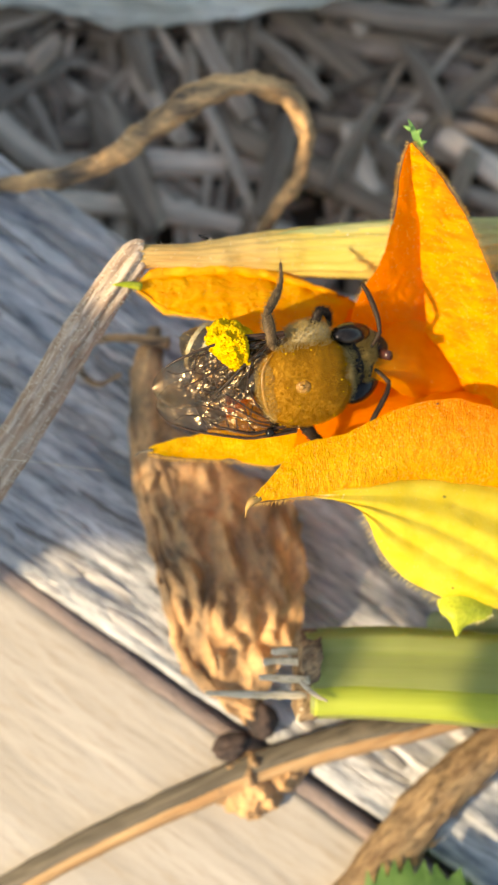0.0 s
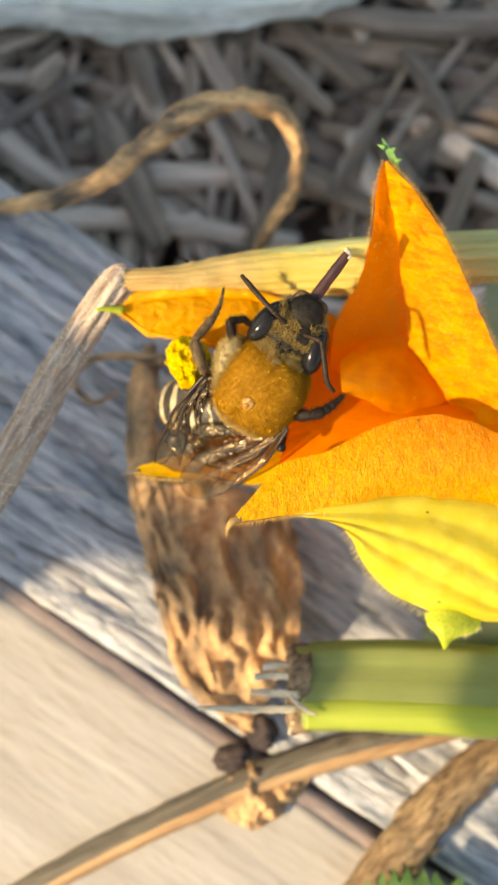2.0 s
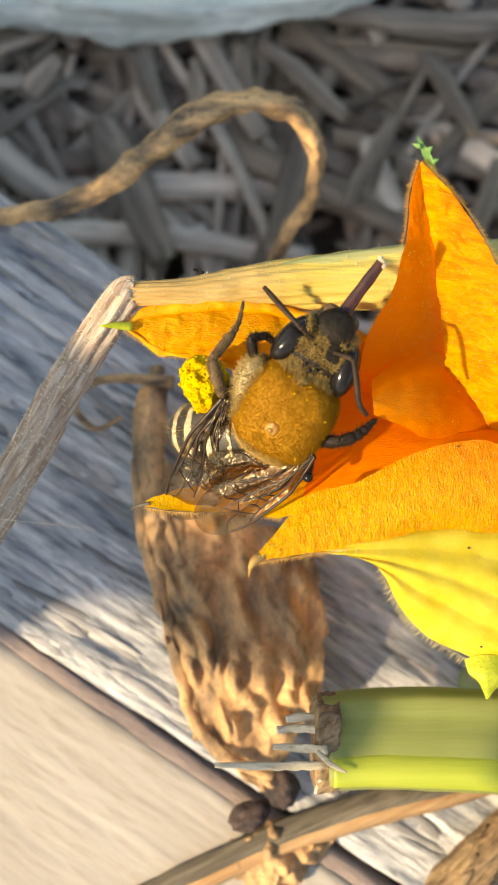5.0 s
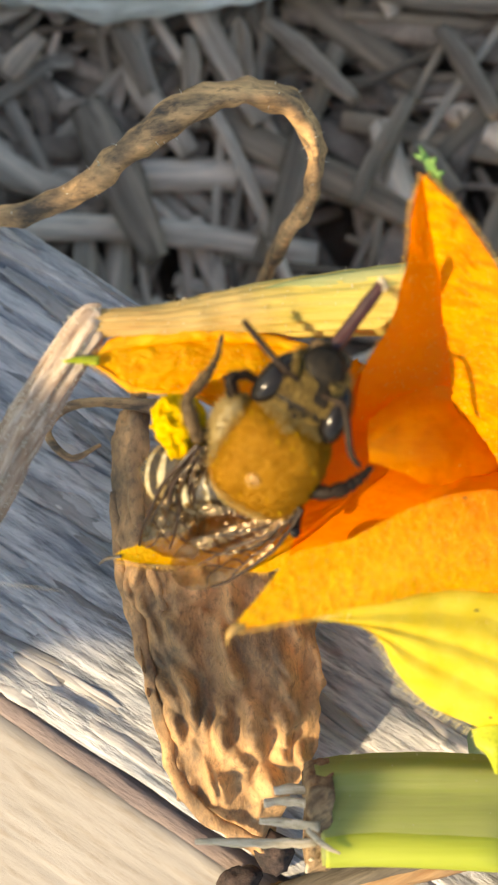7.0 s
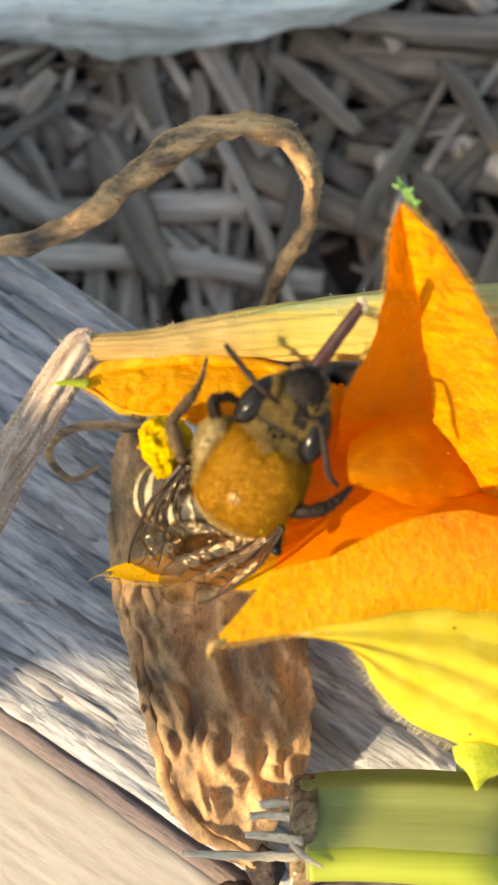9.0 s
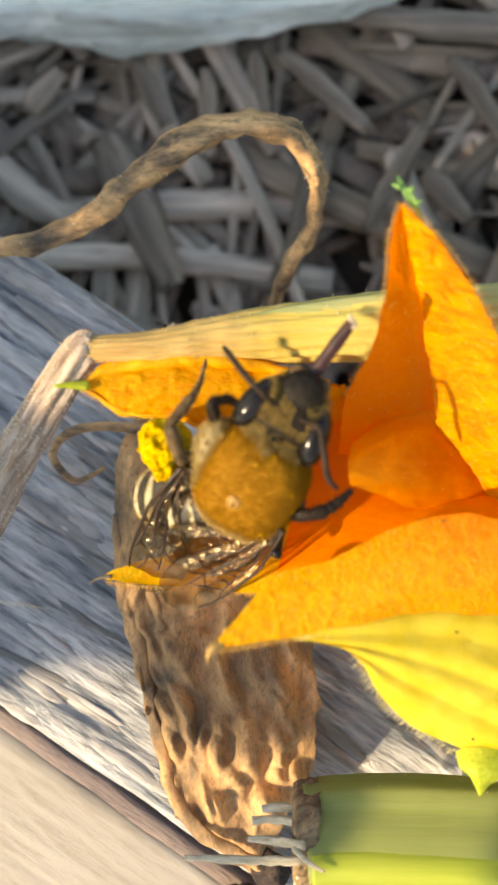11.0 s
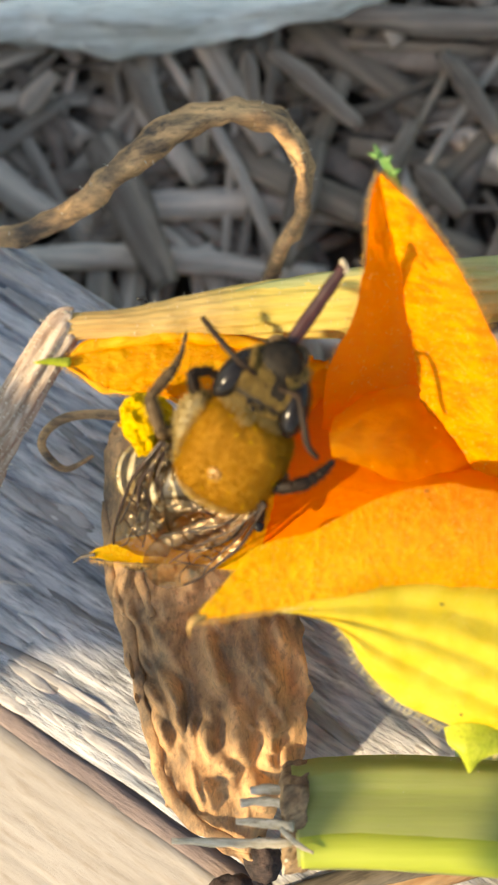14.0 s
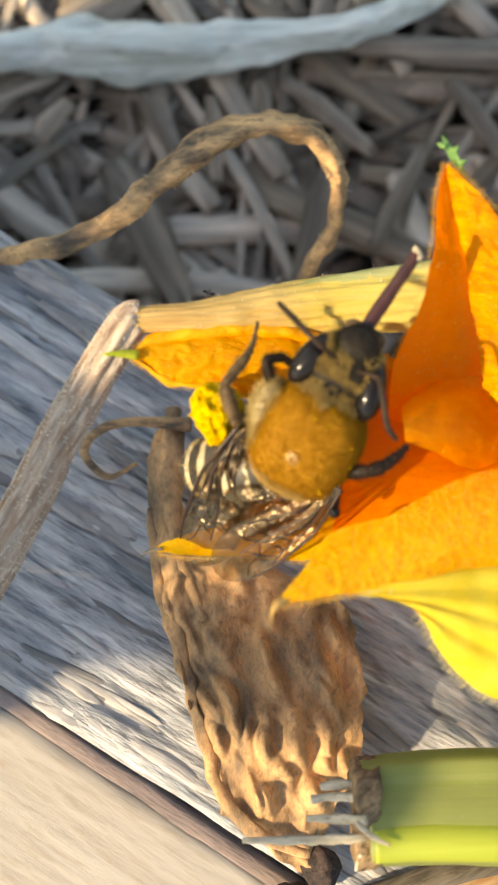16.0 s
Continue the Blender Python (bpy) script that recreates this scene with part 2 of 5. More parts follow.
def wing_film():
    """Smoky, thin clear membrane with a strong gloss."""
    m = bpy.data.materials.new("wing_film")
    m.use_nodes = True
    n, link = m.node_tree.nodes, m.node_tree.links.new
    n.remove(n["Principled BSDF"])
    tr, gl, ms = n.new("ShaderNodeBsdfTransparent"), n.new("ShaderNodeBsdfGlossy"), n.new("ShaderNodeMixShader")
    tl, mt = n.new("ShaderNodeBsdfTranslucent"), n.new("ShaderNodeMixShader")
    tr.inputs["Color"].default_value = (0.53, 0.45, 0.35, 1)
    tl.inputs["Color"].default_value = (0.22, 0.15, 0.07, 1)
    mt.inputs["Fac"].default_value = 0.10
    gl.inputs["Color"].default_value = (1.0, 0.76, 0.48, 1)
    gl.inputs["Roughness"].default_value = 0.21
    ms.inputs["Fac"].default_value = 0.085
    co, nz, bp = n.new("ShaderNodeTexCoord"), n.new("ShaderNodeTexNoise"), n.new("ShaderNodeBump")
    nz.inputs["Scale"].default_value, nz.inputs["Detail"].default_value = 2600, 1.5
    bp.inputs["Strength"].default_value, bp.inputs["Distance"].default_value = 1.0, 0.0005
    wide = n.new("ShaderNodeMapping")
    wide.inputs["Scale"].default_value = (0.45, 1.0, 1.0)
    link(co.outputs["Object"], wide.inputs["Vector"])
    link(wide.outputs[0], nz.inputs["Vector"])
    sx, mr, mu = n.new("ShaderNodeSeparateXYZ"), n.new("ShaderNodeMapRange"), n.new("ShaderNodeMath")
    mr.inputs["From Min"].default_value, mr.inputs["From Max"].default_value = 0.08, 0.55
    mu.operation = "MULTIPLY"
    link(co.outputs["Generated"], sx.inputs[0])
    link(sx.outputs["X"], mr.inputs["Value"])
    link(nz.outputs["Fac"], mu.inputs[0])
    link(mr.outputs[0], mu.inputs[1])
    link(mu.outputs[0], bp.inputs["Height"])
    link(bp.outputs[0], gl.inputs["Normal"])
    link(tr.outputs[0], mt.inputs[1])
    link(tl.outputs[0], mt.inputs[2])
    link(mt.outputs[0], ms.inputs[1])
    link(gl.outputs[0], ms.inputs[2])
    link(ms.outputs[0], n["Material Output"].inputs["Surface"])
    return m


def stem_colours():
    """Blends the stem's skin along x, from the dried end through yellow to green."""
    m = M["stem"]
    n, link = m.node_tree.nodes, m.node_tree.links.new
    co, sp, ra, mx = n.new("ShaderNodeTexCoord"), n.new("ShaderNodeSeparateXYZ"), n.new("ShaderNodeValToRGB"), n.new("ShaderNodeMix")
    nz, ad, mr = n.new("ShaderNodeTexNoise"), n.new("ShaderNodeMath"), n.new("ShaderNodeMapRange")
    nz.inputs["Scale"].default_value = 260
    ad.operation = "MULTIPLY_ADD"
    ad.inputs[1].default_value = 0.006
    mr.inputs["From Min"].default_value, mr.inputs["From Max"].default_value = -0.010, 0.030
    link(co.outputs["Object"], sp.inputs[0])
    link(co.outputs["Object"], nz.inputs["Vector"])
    link(nz.outputs["Fac"], ad.inputs[0])
    link(sp.outputs["X"], ad.inputs[2])
    link(ad.outputs[0], mr.inputs["Value"])
    link(mr.outputs[0], ra.inputs["Fac"])
    e = ra.color_ramp.elements
    e[0].position, e[0].color = 0.12, (0.60, 0.32, 0.11, 1)
    e[1].position, e[1].color = 0.85, (0.42, 0.47, 0.16, 1)
    for pos, c in ((0.30, (0.69, 0.42, 0.13, 1)), (0.44, (0.77, 0.58, 0.10, 1)), (0.62, (0.74, 0.65, 0.15, 1))):
        e.new(pos).color = c
    base = n["Principled BSDF"].inputs["Base Color"]
    old = base.links[0].from_socket
    mx.data_type = "RGBA"
    mx.inputs["Factor"].default_value = 0.58
    link(old, mx.inputs["A"])
    link(ra.outputs["Color"], mx.inputs["B"])
    link(mx.outputs["Result"], base)
    for q in n:
        if q.type == "BSDF_TRANSLUCENT":
            link(mx.outputs["Result"], q.inputs["Color"])


def blush(m, direction, start, end, colour, most):
    """Deepens a petal's pigment towards the throat, along a direction in the blossom's space; start and end in cm."""
    n, link = m.node_tree.nodes, m.node_tree.links.new
    co, dot, mr, mx = n.new("ShaderNodeTexCoord"), n.new("ShaderNodeVectorMath"), n.new("ShaderNodeMapRange"), n.new("ShaderNodeMix")
    nz, ad = n.new("ShaderNodeTexNoise"), n.new("ShaderNodeMath")
    nz.inputs["Scale"].default_value = 420
    dot.operation = "DOT_PRODUCT"
    dot.inputs[1].default_value = Vector(direction).normalized()
    ad.operation = "MULTIPLY_ADD"
    ad.inputs[1].default_value = 0.003
    mr.inputs["From Min"].default_value, mr.inputs["From Max"].default_value = start * CM, end * CM
    mr.inputs["To Max"].default_value = most
    link(co.outputs["Object"], dot.inputs[0])
    link(co.outputs["Object"], nz.inputs["Vector"])
    link(nz.outputs["Fac"], ad.inputs[0])
    link(dot.outputs["Value"], ad.inputs[2])
    link(ad.outputs[0], mr.inputs["Value"])
    base = n["Principled BSDF"].inputs["Base Color"]
    mx.data_type = "RGBA"
    link(mr.outputs[0], mx.inputs["Factor"])
    link(base.links[0].from_socket, mx.inputs["A"])
    mx.inputs["B"].default_value = (*colour, 1)
    link(mx.outputs["Result"], base)
    for q in n:
        if q.type == "BSDF_TRANSLUCENT":
            link(mx.outputs["Result"], q.inputs["Color"])


def vary(m, low, high):
    """Gives each piece that wears the material its own lightness."""
    n, link = m.node_tree.nodes, m.node_tree.links.new
    base = n["Principled BSDF"].inputs["Base Color"]
    old = base.links[0].from_socket
    oi, mr, mx = n.new("ShaderNodeObjectInfo"), n.new("ShaderNodeMapRange"), n.new("ShaderNodeMix")
    mr.inputs["To Min"].default_value, mr.inputs["To Max"].default_value = low, high
    mx.data_type, mx.blend_type = "RGBA", "MULTIPLY"
    mx.inputs["Factor"].default_value = 1.0
    link(oi.outputs["Random"], mr.inputs["Value"])
    link(old, mx.inputs["A"])
    link(mr.outputs[0], mx.inputs["B"])
    link(mx.outputs["Result"], base)


vary(M["straw"], 0.5, 1.5)
vary(M["splinter"], 0.35, 1.1)
vary(M["twig"], 0.6, 1.3)
vary(M["stalkdark"], 0.6, 1.5)
stem_colours()
blush(M["lip"], (0.45, 0.9, 0), -0.55, 0.75, (0.96, 0.21, 0.002), 0.8)
M["film"] = wing_film()

# ---------------------------------------------------------------- building helpers
ORIGIN = {}


def thing(name, at, label, category, group="", turn=0.0, local=False, kind=""):
    """An Empty at a place given in cm; its parts are built in the same cm space, or in its own space where local."""
    ob = new(name)
    ob.empty_display_size = 0.005
    ob.matrix_basis = pose(at[0] * CM, at[1] * CM, (at[2] + GROUND) * CM, 0, 0, turn)
    ORIGIN[ob] = Vector((0, 0, 0)) if local else Vector(at)
    return tagged(ob, label, category, group, kind)


def part(name, bm, material, parent=None, label="", pivot=None, smooth=True, kind=""):
    """Links a bmesh, in cm, as one mesh object under a thing or a part. pivot: the joint about which it turns."""
    base = ORIGIN.get(parent, Vector((0, 0, -GROUND)))
    mid = Vector(pivot) if pivot else base
    for v in bm.verts:
        v.co = (v.co - mid) * CM
    me = bpy.data.meshes.new(name)
    bm.normal_update()
    bm.to_mesh(me)
    bm.free()
    me.materials.append(material)
    if smooth:
        me.shade_smooth()
    ob = new(name, me)
    ob.parent = parent
    ob.location = (mid - base) * CM
    ORIGIN[ob] = mid
    return tagged(ob, label, kind=kind)


def spline(pts, count):
    """count points on a Catmull-Rom curve through pts (of any dimension), evenly by parameter."""
    p = np.array(pts, float)
    p = np.vstack([2 * p[0] - p[1], p, 2 * p[-1] - p[-2]])
    u = np.linspace(0, len(p) - 3 - 1e-9, count)
    i = u.astype(int)
    f = (u - i)[:, None]
    a, b, c, d = p[i], p[i + 1], p[i + 2], p[i + 3]
    return 0.5 * (2 * b + (c - a) * f + (2 * a - 5 * b + 4 * c - d) * f**2 + (3 * b - a - 3 * c + d) * f**3)


def sweep(bm, pts, radii, count=40, sides=12, flat=1.0, up=(0, 0, 1), twist=0.0, shape=None, rough=0.0, scale=4.0, caps=True):
    """A tapered tube along a curve. radii along it; flat: second half-axis over the first; shape(angle, s) scales the radius."""
    line = spline(pts, count)
    rad = spline([(r,) for r in radii], count)[:, 0]
    rings = []
    side0 = None
    for k in range(count):
        t = Vector(line[min(k + 1, count - 1)] - line[max(k - 1, 0)]).normalized()
        if side0 is None:
            side0 = t.cross(Vector(up))
            if side0.length < 1e-3:
                side0 = t.cross(Vector((1, 0, 0)))
        side = (side0 - t * side0.dot(t)).normalized()
        side0 = side
        over = side.cross(t).normalized()
        s = k / (count - 1)
        q = radians(twist) * s
        sa, oa = side * math.cos(q) + over * math.sin(q), over * math.cos(q) - side * math.sin(q)
        ring = []
        for j in range(sides):
            a = 2 * math.pi * j / sides
            r = max(rad[k], 1e-3) * (shape(a, s) if shape else 1.0)
            v = Vector(line[k]) + sa * (math.cos(a) * r) + oa * (math.sin(a) * r * flat)
            if rough:
                v += noise.noise_vector(v * scale) * rough * max(rad[k], 0.02)
            ring.append(bm.verts.new(v))
        rings.append(ring)
    for a, b in zip(rings, rings[1:]):
        for j in range(sides):
            bm.faces.new((b[j], b[(j + 1) % sides], a[(j + 1) % sides], a[j]))
    if caps:
        bm.faces.new(rings[0])
        bm.faces.new(rings[-1][::-1])
    return line


def ball(bm, at, size, turn=(0, 0, 0), rings=14, sides=20, rough=0.0, scale=5.0, power=2.0):
    """An ellipsoid (boxier with a higher power) with half-axes size at a place, with an uneven skin where rough."""
    r = Euler([radians(v) for v in turn]).to_matrix()

    def skin(lat, lon):
        c = Vector((math.sin(lat) * math.cos(lon), math.sin(lat) * math.sin(lon), math.cos(lat)))
        k = (1 + rough * noise.noise(c * scale + Vector(at))) / sum(abs(v) ** power for v in c) ** (1 / power)
        return bm.verts.new(Vector(at) + r @ Vector((c.x * size[0] * k, c.y * size[1] * k, c.z * size[2] * k)))

    rows = [[skin(math.pi * i / rings, 2 * math.pi * j / sides) for j in range(sides)] for i in range(1, rings)]
    top, low = skin(0, 0), skin(math.pi, 0)
    for j in range(sides):
        n = (j + 1) % sides
        bm.faces.new((top, rows[0][j], rows[0][n]))
        bm.faces.new((low, rows[-1][n], rows[-1][j]))
        for a, b in zip(rows, rows[1:]):
            bm.faces.new((a[j], b[j], b[n], a[n]))


def sheet(bm, left, middle, right, nu=40, nv=20, ruffle=0.02, scale=3.0, ribs=0.0, rib_count=3, ragged=0.0, crease=0.0, wave=None):
    """A curved leaf or petal between two edges, passing through its middle line; returns the grid of vertices."""
    a, m, b = spline(left, nu), spline(middle, nu), spline(right, nu)
    grid = []
    for i in range(nu):
        row = []
        c = 2 * m[i] - 0.5 * (a[i] + b[i])
        for j in range(nv):
            w = j / (nv - 1)
            if ragged and j in (0, nv - 1):
                w += (0.5 - w) * ragged * (noise.noise(Vector((i * 0.9, j * 3.1, scale))) + 0.4)
            p = (1 - w) ** 2 * a[i] + 2 * w * (1 - w) * c + w * w * b[i]
            fold = a[i] + (m[i] - a[i]) * (2 * w) if w < 0.5 else m[i] + (b[i] - m[i]) * (2 * w - 1)
            p = Vector(p + (fold - p) * crease)
            p += noise.noise_vector(p * scale) * ruffle + noise.noise_vector(p * scale * 3.3) * ruffle * 0.4
            if wave:
                amp, axis, period = wave
                p.z += amp * math.sin(2 * math.pi * (p[axis] + 0.25 * noise.noise(p * 3)) / period) * math.sin(math.pi * min(max(w, 0), 1)) ** 0.5
            if ribs:
                p.z += ribs * (0.75 + 0.9 * noise.noise(Vector((w * 3.1, i / nu * 2, 5)))) * (0.5 - 0.5 * math.cos(2 * math.pi * rib_count * (w + 0.03 * math.sin(7 * w + 2)))) ** 0.7 * math.sin(math.pi * min(1, 4 * (i + 1) / nu) / 2)
            row.append(bm.verts.new(p))
        grid.append(row)
    for i in range(nu - 1):
        for j in range(nv - 1):
            bm.faces.new((grid[i][j], grid[i][j + 1], grid[i + 1][j + 1], grid[i + 1][j]))
    return grid


def hairs(bm, roots, length, width, lean=0.3, vary=0.5, seed=1):
    """Thin three-sided hairs; roots: (place, direction) pairs."""
    rnd = random.Random(seed)
    for at, way in roots:
        d = Vector(way).normalized() + Vector([rnd.uniform(-lean, lean) for _ in range(3)])
        d.normalize()
        ln = length * (1 + rnd.uniform(-vary, vary))
        s = d.orthogonal().normalized()
        o = d.cross(s)
        base = [bm.verts.new(Vector(at) + s * (width * math.cos(q)) + o * (width * math.sin(q))) for q in (0, 2.09, 4.19)]
        mid = Vector(at) + d * ln * 0.6 + Vector((0, 0, -0.08 * ln))
        tip = bm.verts.new(Vector(at) + d * ln + Vector((0, 0, -0.2 * ln)))
        ms = [bm.verts.new(mid + (b.co - Vector(at)) * 0.6) for b in base]
        for k in range(3):
            bm.faces.new((base[k], base[(k + 1) % 3], ms[(k + 1) % 3], ms[k]))
            bm.faces.new((ms[k], ms[(k + 1) % 3], tip))


def scatter(ob, count, seed=1, keep=None):
    """Random (place, normal) pairs on a mesh object's faces, in the cm space in which it was built."""
    rnd = random.Random(seed)
    me = ob.data
    me.calc_loop_triangles()
    faces = list(me.loop_triangles)
    total = np.cumsum([f.area for f in faces])
    out = []
    for _ in range(count * 60):
        if len(out) == count:
            break
        f = faces[int(np.searchsorted(total, rnd.random() * total[-1]))]
        a, b, c = (me.vertices[k].co for k in f.vertices)
        u, w = rnd.random() ** 0.5, rnd.random()
        p = (a * (1 - u) + b * (u * (1 - w)) + c * (u * w)) / CM + ORIGIN[ob]
        if keep is None or keep(p, f.normal):
            out.append((p, f.normal.copy()))
    return out


# ---------------------------------------------------------------- ground and bed boards
def make_ground():
    bm = bmesh.new()
    ring = [0, 4, 8, 12, 20, 60, 400, 3000, 30000]
    prev = None
    for r in ring:
        row = [bm.verts.new((r * math.cos(a), 2 + r * math.sin(a), -GROUND + (0.0 if r > 60 else 0.15 * noise.noise(Vector((r, a * 3, 0))))))
               for a in np.linspace(0, 2 * math.pi, 48, endpoint=False)] if r else [bm.verts.new((0, 2, -GROUND))]
        if prev:
            for j in range(48):
                if len(prev) == 1:
                    bm.faces.new((prev[0], row[j], row[(j + 1) % 48]))
                else:
                    bm.faces.new((prev[j], row[j], row[(j + 1) % 48], prev[(j + 1) % 48]))
        prev = row
    ob = part("ground", bm, M["soil"])
    tagged(ob, "dark garden soil under dry straw mulch", "ground", kind="structure")


def make_mulch():
    """Dry stalks, straw and chips lying criss-cross on the soil."""
    rnd = random.Random(7)
    bed = thing("straw_mulch", (0, 3, -GROUND), "grey-brown dry straw and stalks lying on soil", "mulch", local=True)
    for k in range(230):
        x, y = rnd.uniform(-6, 6), rnd.uniform(-1, 9)
        ln, w = rnd.uniform(1.5, 6.0), 0.15 * rnd.choice((0.35, 0.5, 0.7, 1.0, 1.3))
        bend, sag = rnd.uniform(-0.3, 0.3), rnd.uniform(0, 0.12)
        bm = bmesh.new()
        sweep(bm, [(-ln / 2, 0, 0), (0, bend, sag), (ln / 2, 0, 0)], [w, w * 1.1, w * 0.8], 12, 12, flat=rnd.uniform(0.2, 0.6), shape=lambda a, s: 1 + 0.10 * math.cos(5 * a), rough=0.25, scale=1.7)
        # Most stalks on the right get the dark straw, painting the plant's shade.
        brown = x > 0.3 and k % 4 > 0
        piece = part("straw_stalk", bm, M["stalkdark"] if brown else M["straw"], bed)
        piece.matrix_basis = pose(x * CM, (y - 3) * CM, rnd.uniform(0.2, 0.65) * CM, 0, rnd.uniform(-4, 4), rnd.uniform(0, 180))
    for p, q, w in (((-2.0, 4.1), (-1.1, 2.2), 0.62), ((-0.72, 4.9), (-0.68, 3.8), 0.26), ((0.75, 4.0), (0.32, 2.4), 0.40), ((0.2, 5.1), (1.3, 4.1), 0.30), ((-2.9, 4.4), (-2.5, 4.9), 0.34),
                    ((1.95, 3.6), (2.5, 3.0), 0.34), ((1.25, 2.9), (1.95, 4.2), 0.24), ((-0.1, 5.1), (0.02, 4.3), 0.20), ((2.3, 5.0), (3.0, 3.9), 0.30), ((-1.6, 5.0), (-1.2, 4.2), 0.28)):
        d = Vector((q[0] - p[0], q[1] - p[1]))
        ln = d.length
        bm = bmesh.new()
        sheet(bm, [(-ln / 2, w * 0.35, 0), (-ln * 0.1, w * 0.5, 0.03), (ln / 2, w * 0.28, 0)], [(-ln / 2, 0, 0.05), (-ln * 0.1, 0.03, 0.10), (ln / 2, 0, 0.06)],
              [(-ln / 2, -w * 0.3, 0), (-ln * 0.1, -w * 0.45, 0.03), (ln / 2, -w * 0.3, 0)], 16, 9, ruffle=0.03, scale=3)
        bmesh.ops.solidify(bm, geom=bm.faces[:], thickness=0.025)
        piece = part("husk_blade", bm, M["straw"], bed, "broad flat dry husk blade")
        piece.matrix_basis = pose((p[0] + q[0]) / 2 * CM, ((p[1] + q[1]) / 2 - 3) * CM, 0.85 * CM, 0, 0, math.degrees(math.atan2(d.y, d.x)))
    chips = []
    for k in range(300):
        ln, w = rnd.uniform(1.0, 5.0), 0.11 * rnd.choice((0.35, 0.6, 1.0, 1.6))
        if k < 24:
            bm = bmesh.new()
            b = Vector((0, rnd.uniform(-0.4, 0.4), rnd.uniform(0, 0.12)))
            sweep(bm, [(-ln / 2, 0, 0), b, (ln / 2, 0, 0)], [w, w * 1.1, w * 0.8], 9, 8, flat=rnd.uniform(0.2, 0.7), rough=0.25)
            chip = part("twig_chip", bm, M["twig"], bed)
            chips.append(chip.data)
        else:
            chip = new("twig_chip", rnd.choice(chips))
            chip.parent = bed
        chip.matrix_basis = pose(rnd.uniform(-5.5, 5.5) * CM, rnd.uniform(-4, 6.5) * CM, rnd.uniform(0.05, 0.45) * CM, 0, rnd.uniform(-4, 4), rnd.uniform(0, 180))


def make_board(name, label, material, at, turn, length, width, height, grooves, seed, edge_material=None, bevel=0.0, tilt=0.0):
    """A board with a relief of worn grain on its top; built in its own space with the grain along x, top at z = 0."""
    ob0 = thing(name, at, label, "board", turn=turn, local=True)
    ob0.matrix_basis = ob0.matrix_basis @ pose(0, 0, 0, tilt, 0, 0)
    bm = bmesh.new()
    nx, ny = 240, 120
    grid = []
    for i in range(nx):
        row = []
        for j in range(ny):
            x, y = (i / (nx - 1) - 0.5) * length, (j / (ny - 1) - 0.5) * width
            e = min(y + width / 2, width / 2 - y)
            z = -0.10 * max(0, 1 - e / 0.14) ** 2
            g = noise.fractal(Vector((x * 0.22, y * 2.3, seed)), 0.9, 2.0, 5)
            z += grooves * (-abs(g) * 0.9 + 0.25 * noise.noise(Vector((x * 0.4, y * 9, seed + 3))))
            yy = y + 0.03 * noise.noise(Vector((x * 1.5, seed, 0)))
            row.append(bm.verts.new((x, yy, z)))
        grid.append(row)
    for i in range(nx - 1):
        for j in range(ny - 1):
            bm.faces.new((grid[i][j], grid[i + 1][j], grid[i + 1][j + 1], grid[i][j + 1]))
    part("top_face", bm, material, ob0)
    bm = bmesh.new()
    x, y = length / 2 - 0.01, width / 2 - 0.015
    vs = [bm.verts.new((sx * x, sy * y + (bevel if z < -0.5 and sy > 0 else 0), z)) for z in (-0.13 - grooves, -height) for sx, sy in ((-1, -1), (1, -1), (1, 1), (-1, 1))]
    if bevel:
        for v, z in zip((vs[2], vs[3]), (0, 0)):
            v.co.z = -0.10
    for k in range(4):
        bm.faces.new((vs[k], vs[k + 4], vs[(k + 1) % 4 + 4], vs[(k + 1) % 4]))
    bm.faces.new(vs[:4])
    bm.faces.new(vs[4:][::-1])
    part("side", bm, edge_material or material, ob0, smooth=False)
    if bevel:
        bm = bmesh.new()
        rows = []
        for i in range(161):
            x = (i / 160 - 0.5) * length
            n1, n2 = noise.noise(Vector((x * 2, seed, 1))), noise.noise(Vector((x * 1.3, seed, 7)))
            rows.append([bm.verts.new((x, width / 2 + o + 0.02 * n1, z + 0.02 * n2)) for o, z in ((-0.06, -0.02), (0.06, -0.05), (bevel * 0.7, -0.10), (bevel, -0.24), (bevel + 0.01, -0.9))])
        for a, b in zip(rows, rows[1:]):
            for j in range(4):
                bm.faces.new((a[j], b[j], b[j + 1], a[j + 1]))
        part("worn_edge", bm, M["edge"], ob0, "purplish brown worn plank edge")
    return ob0


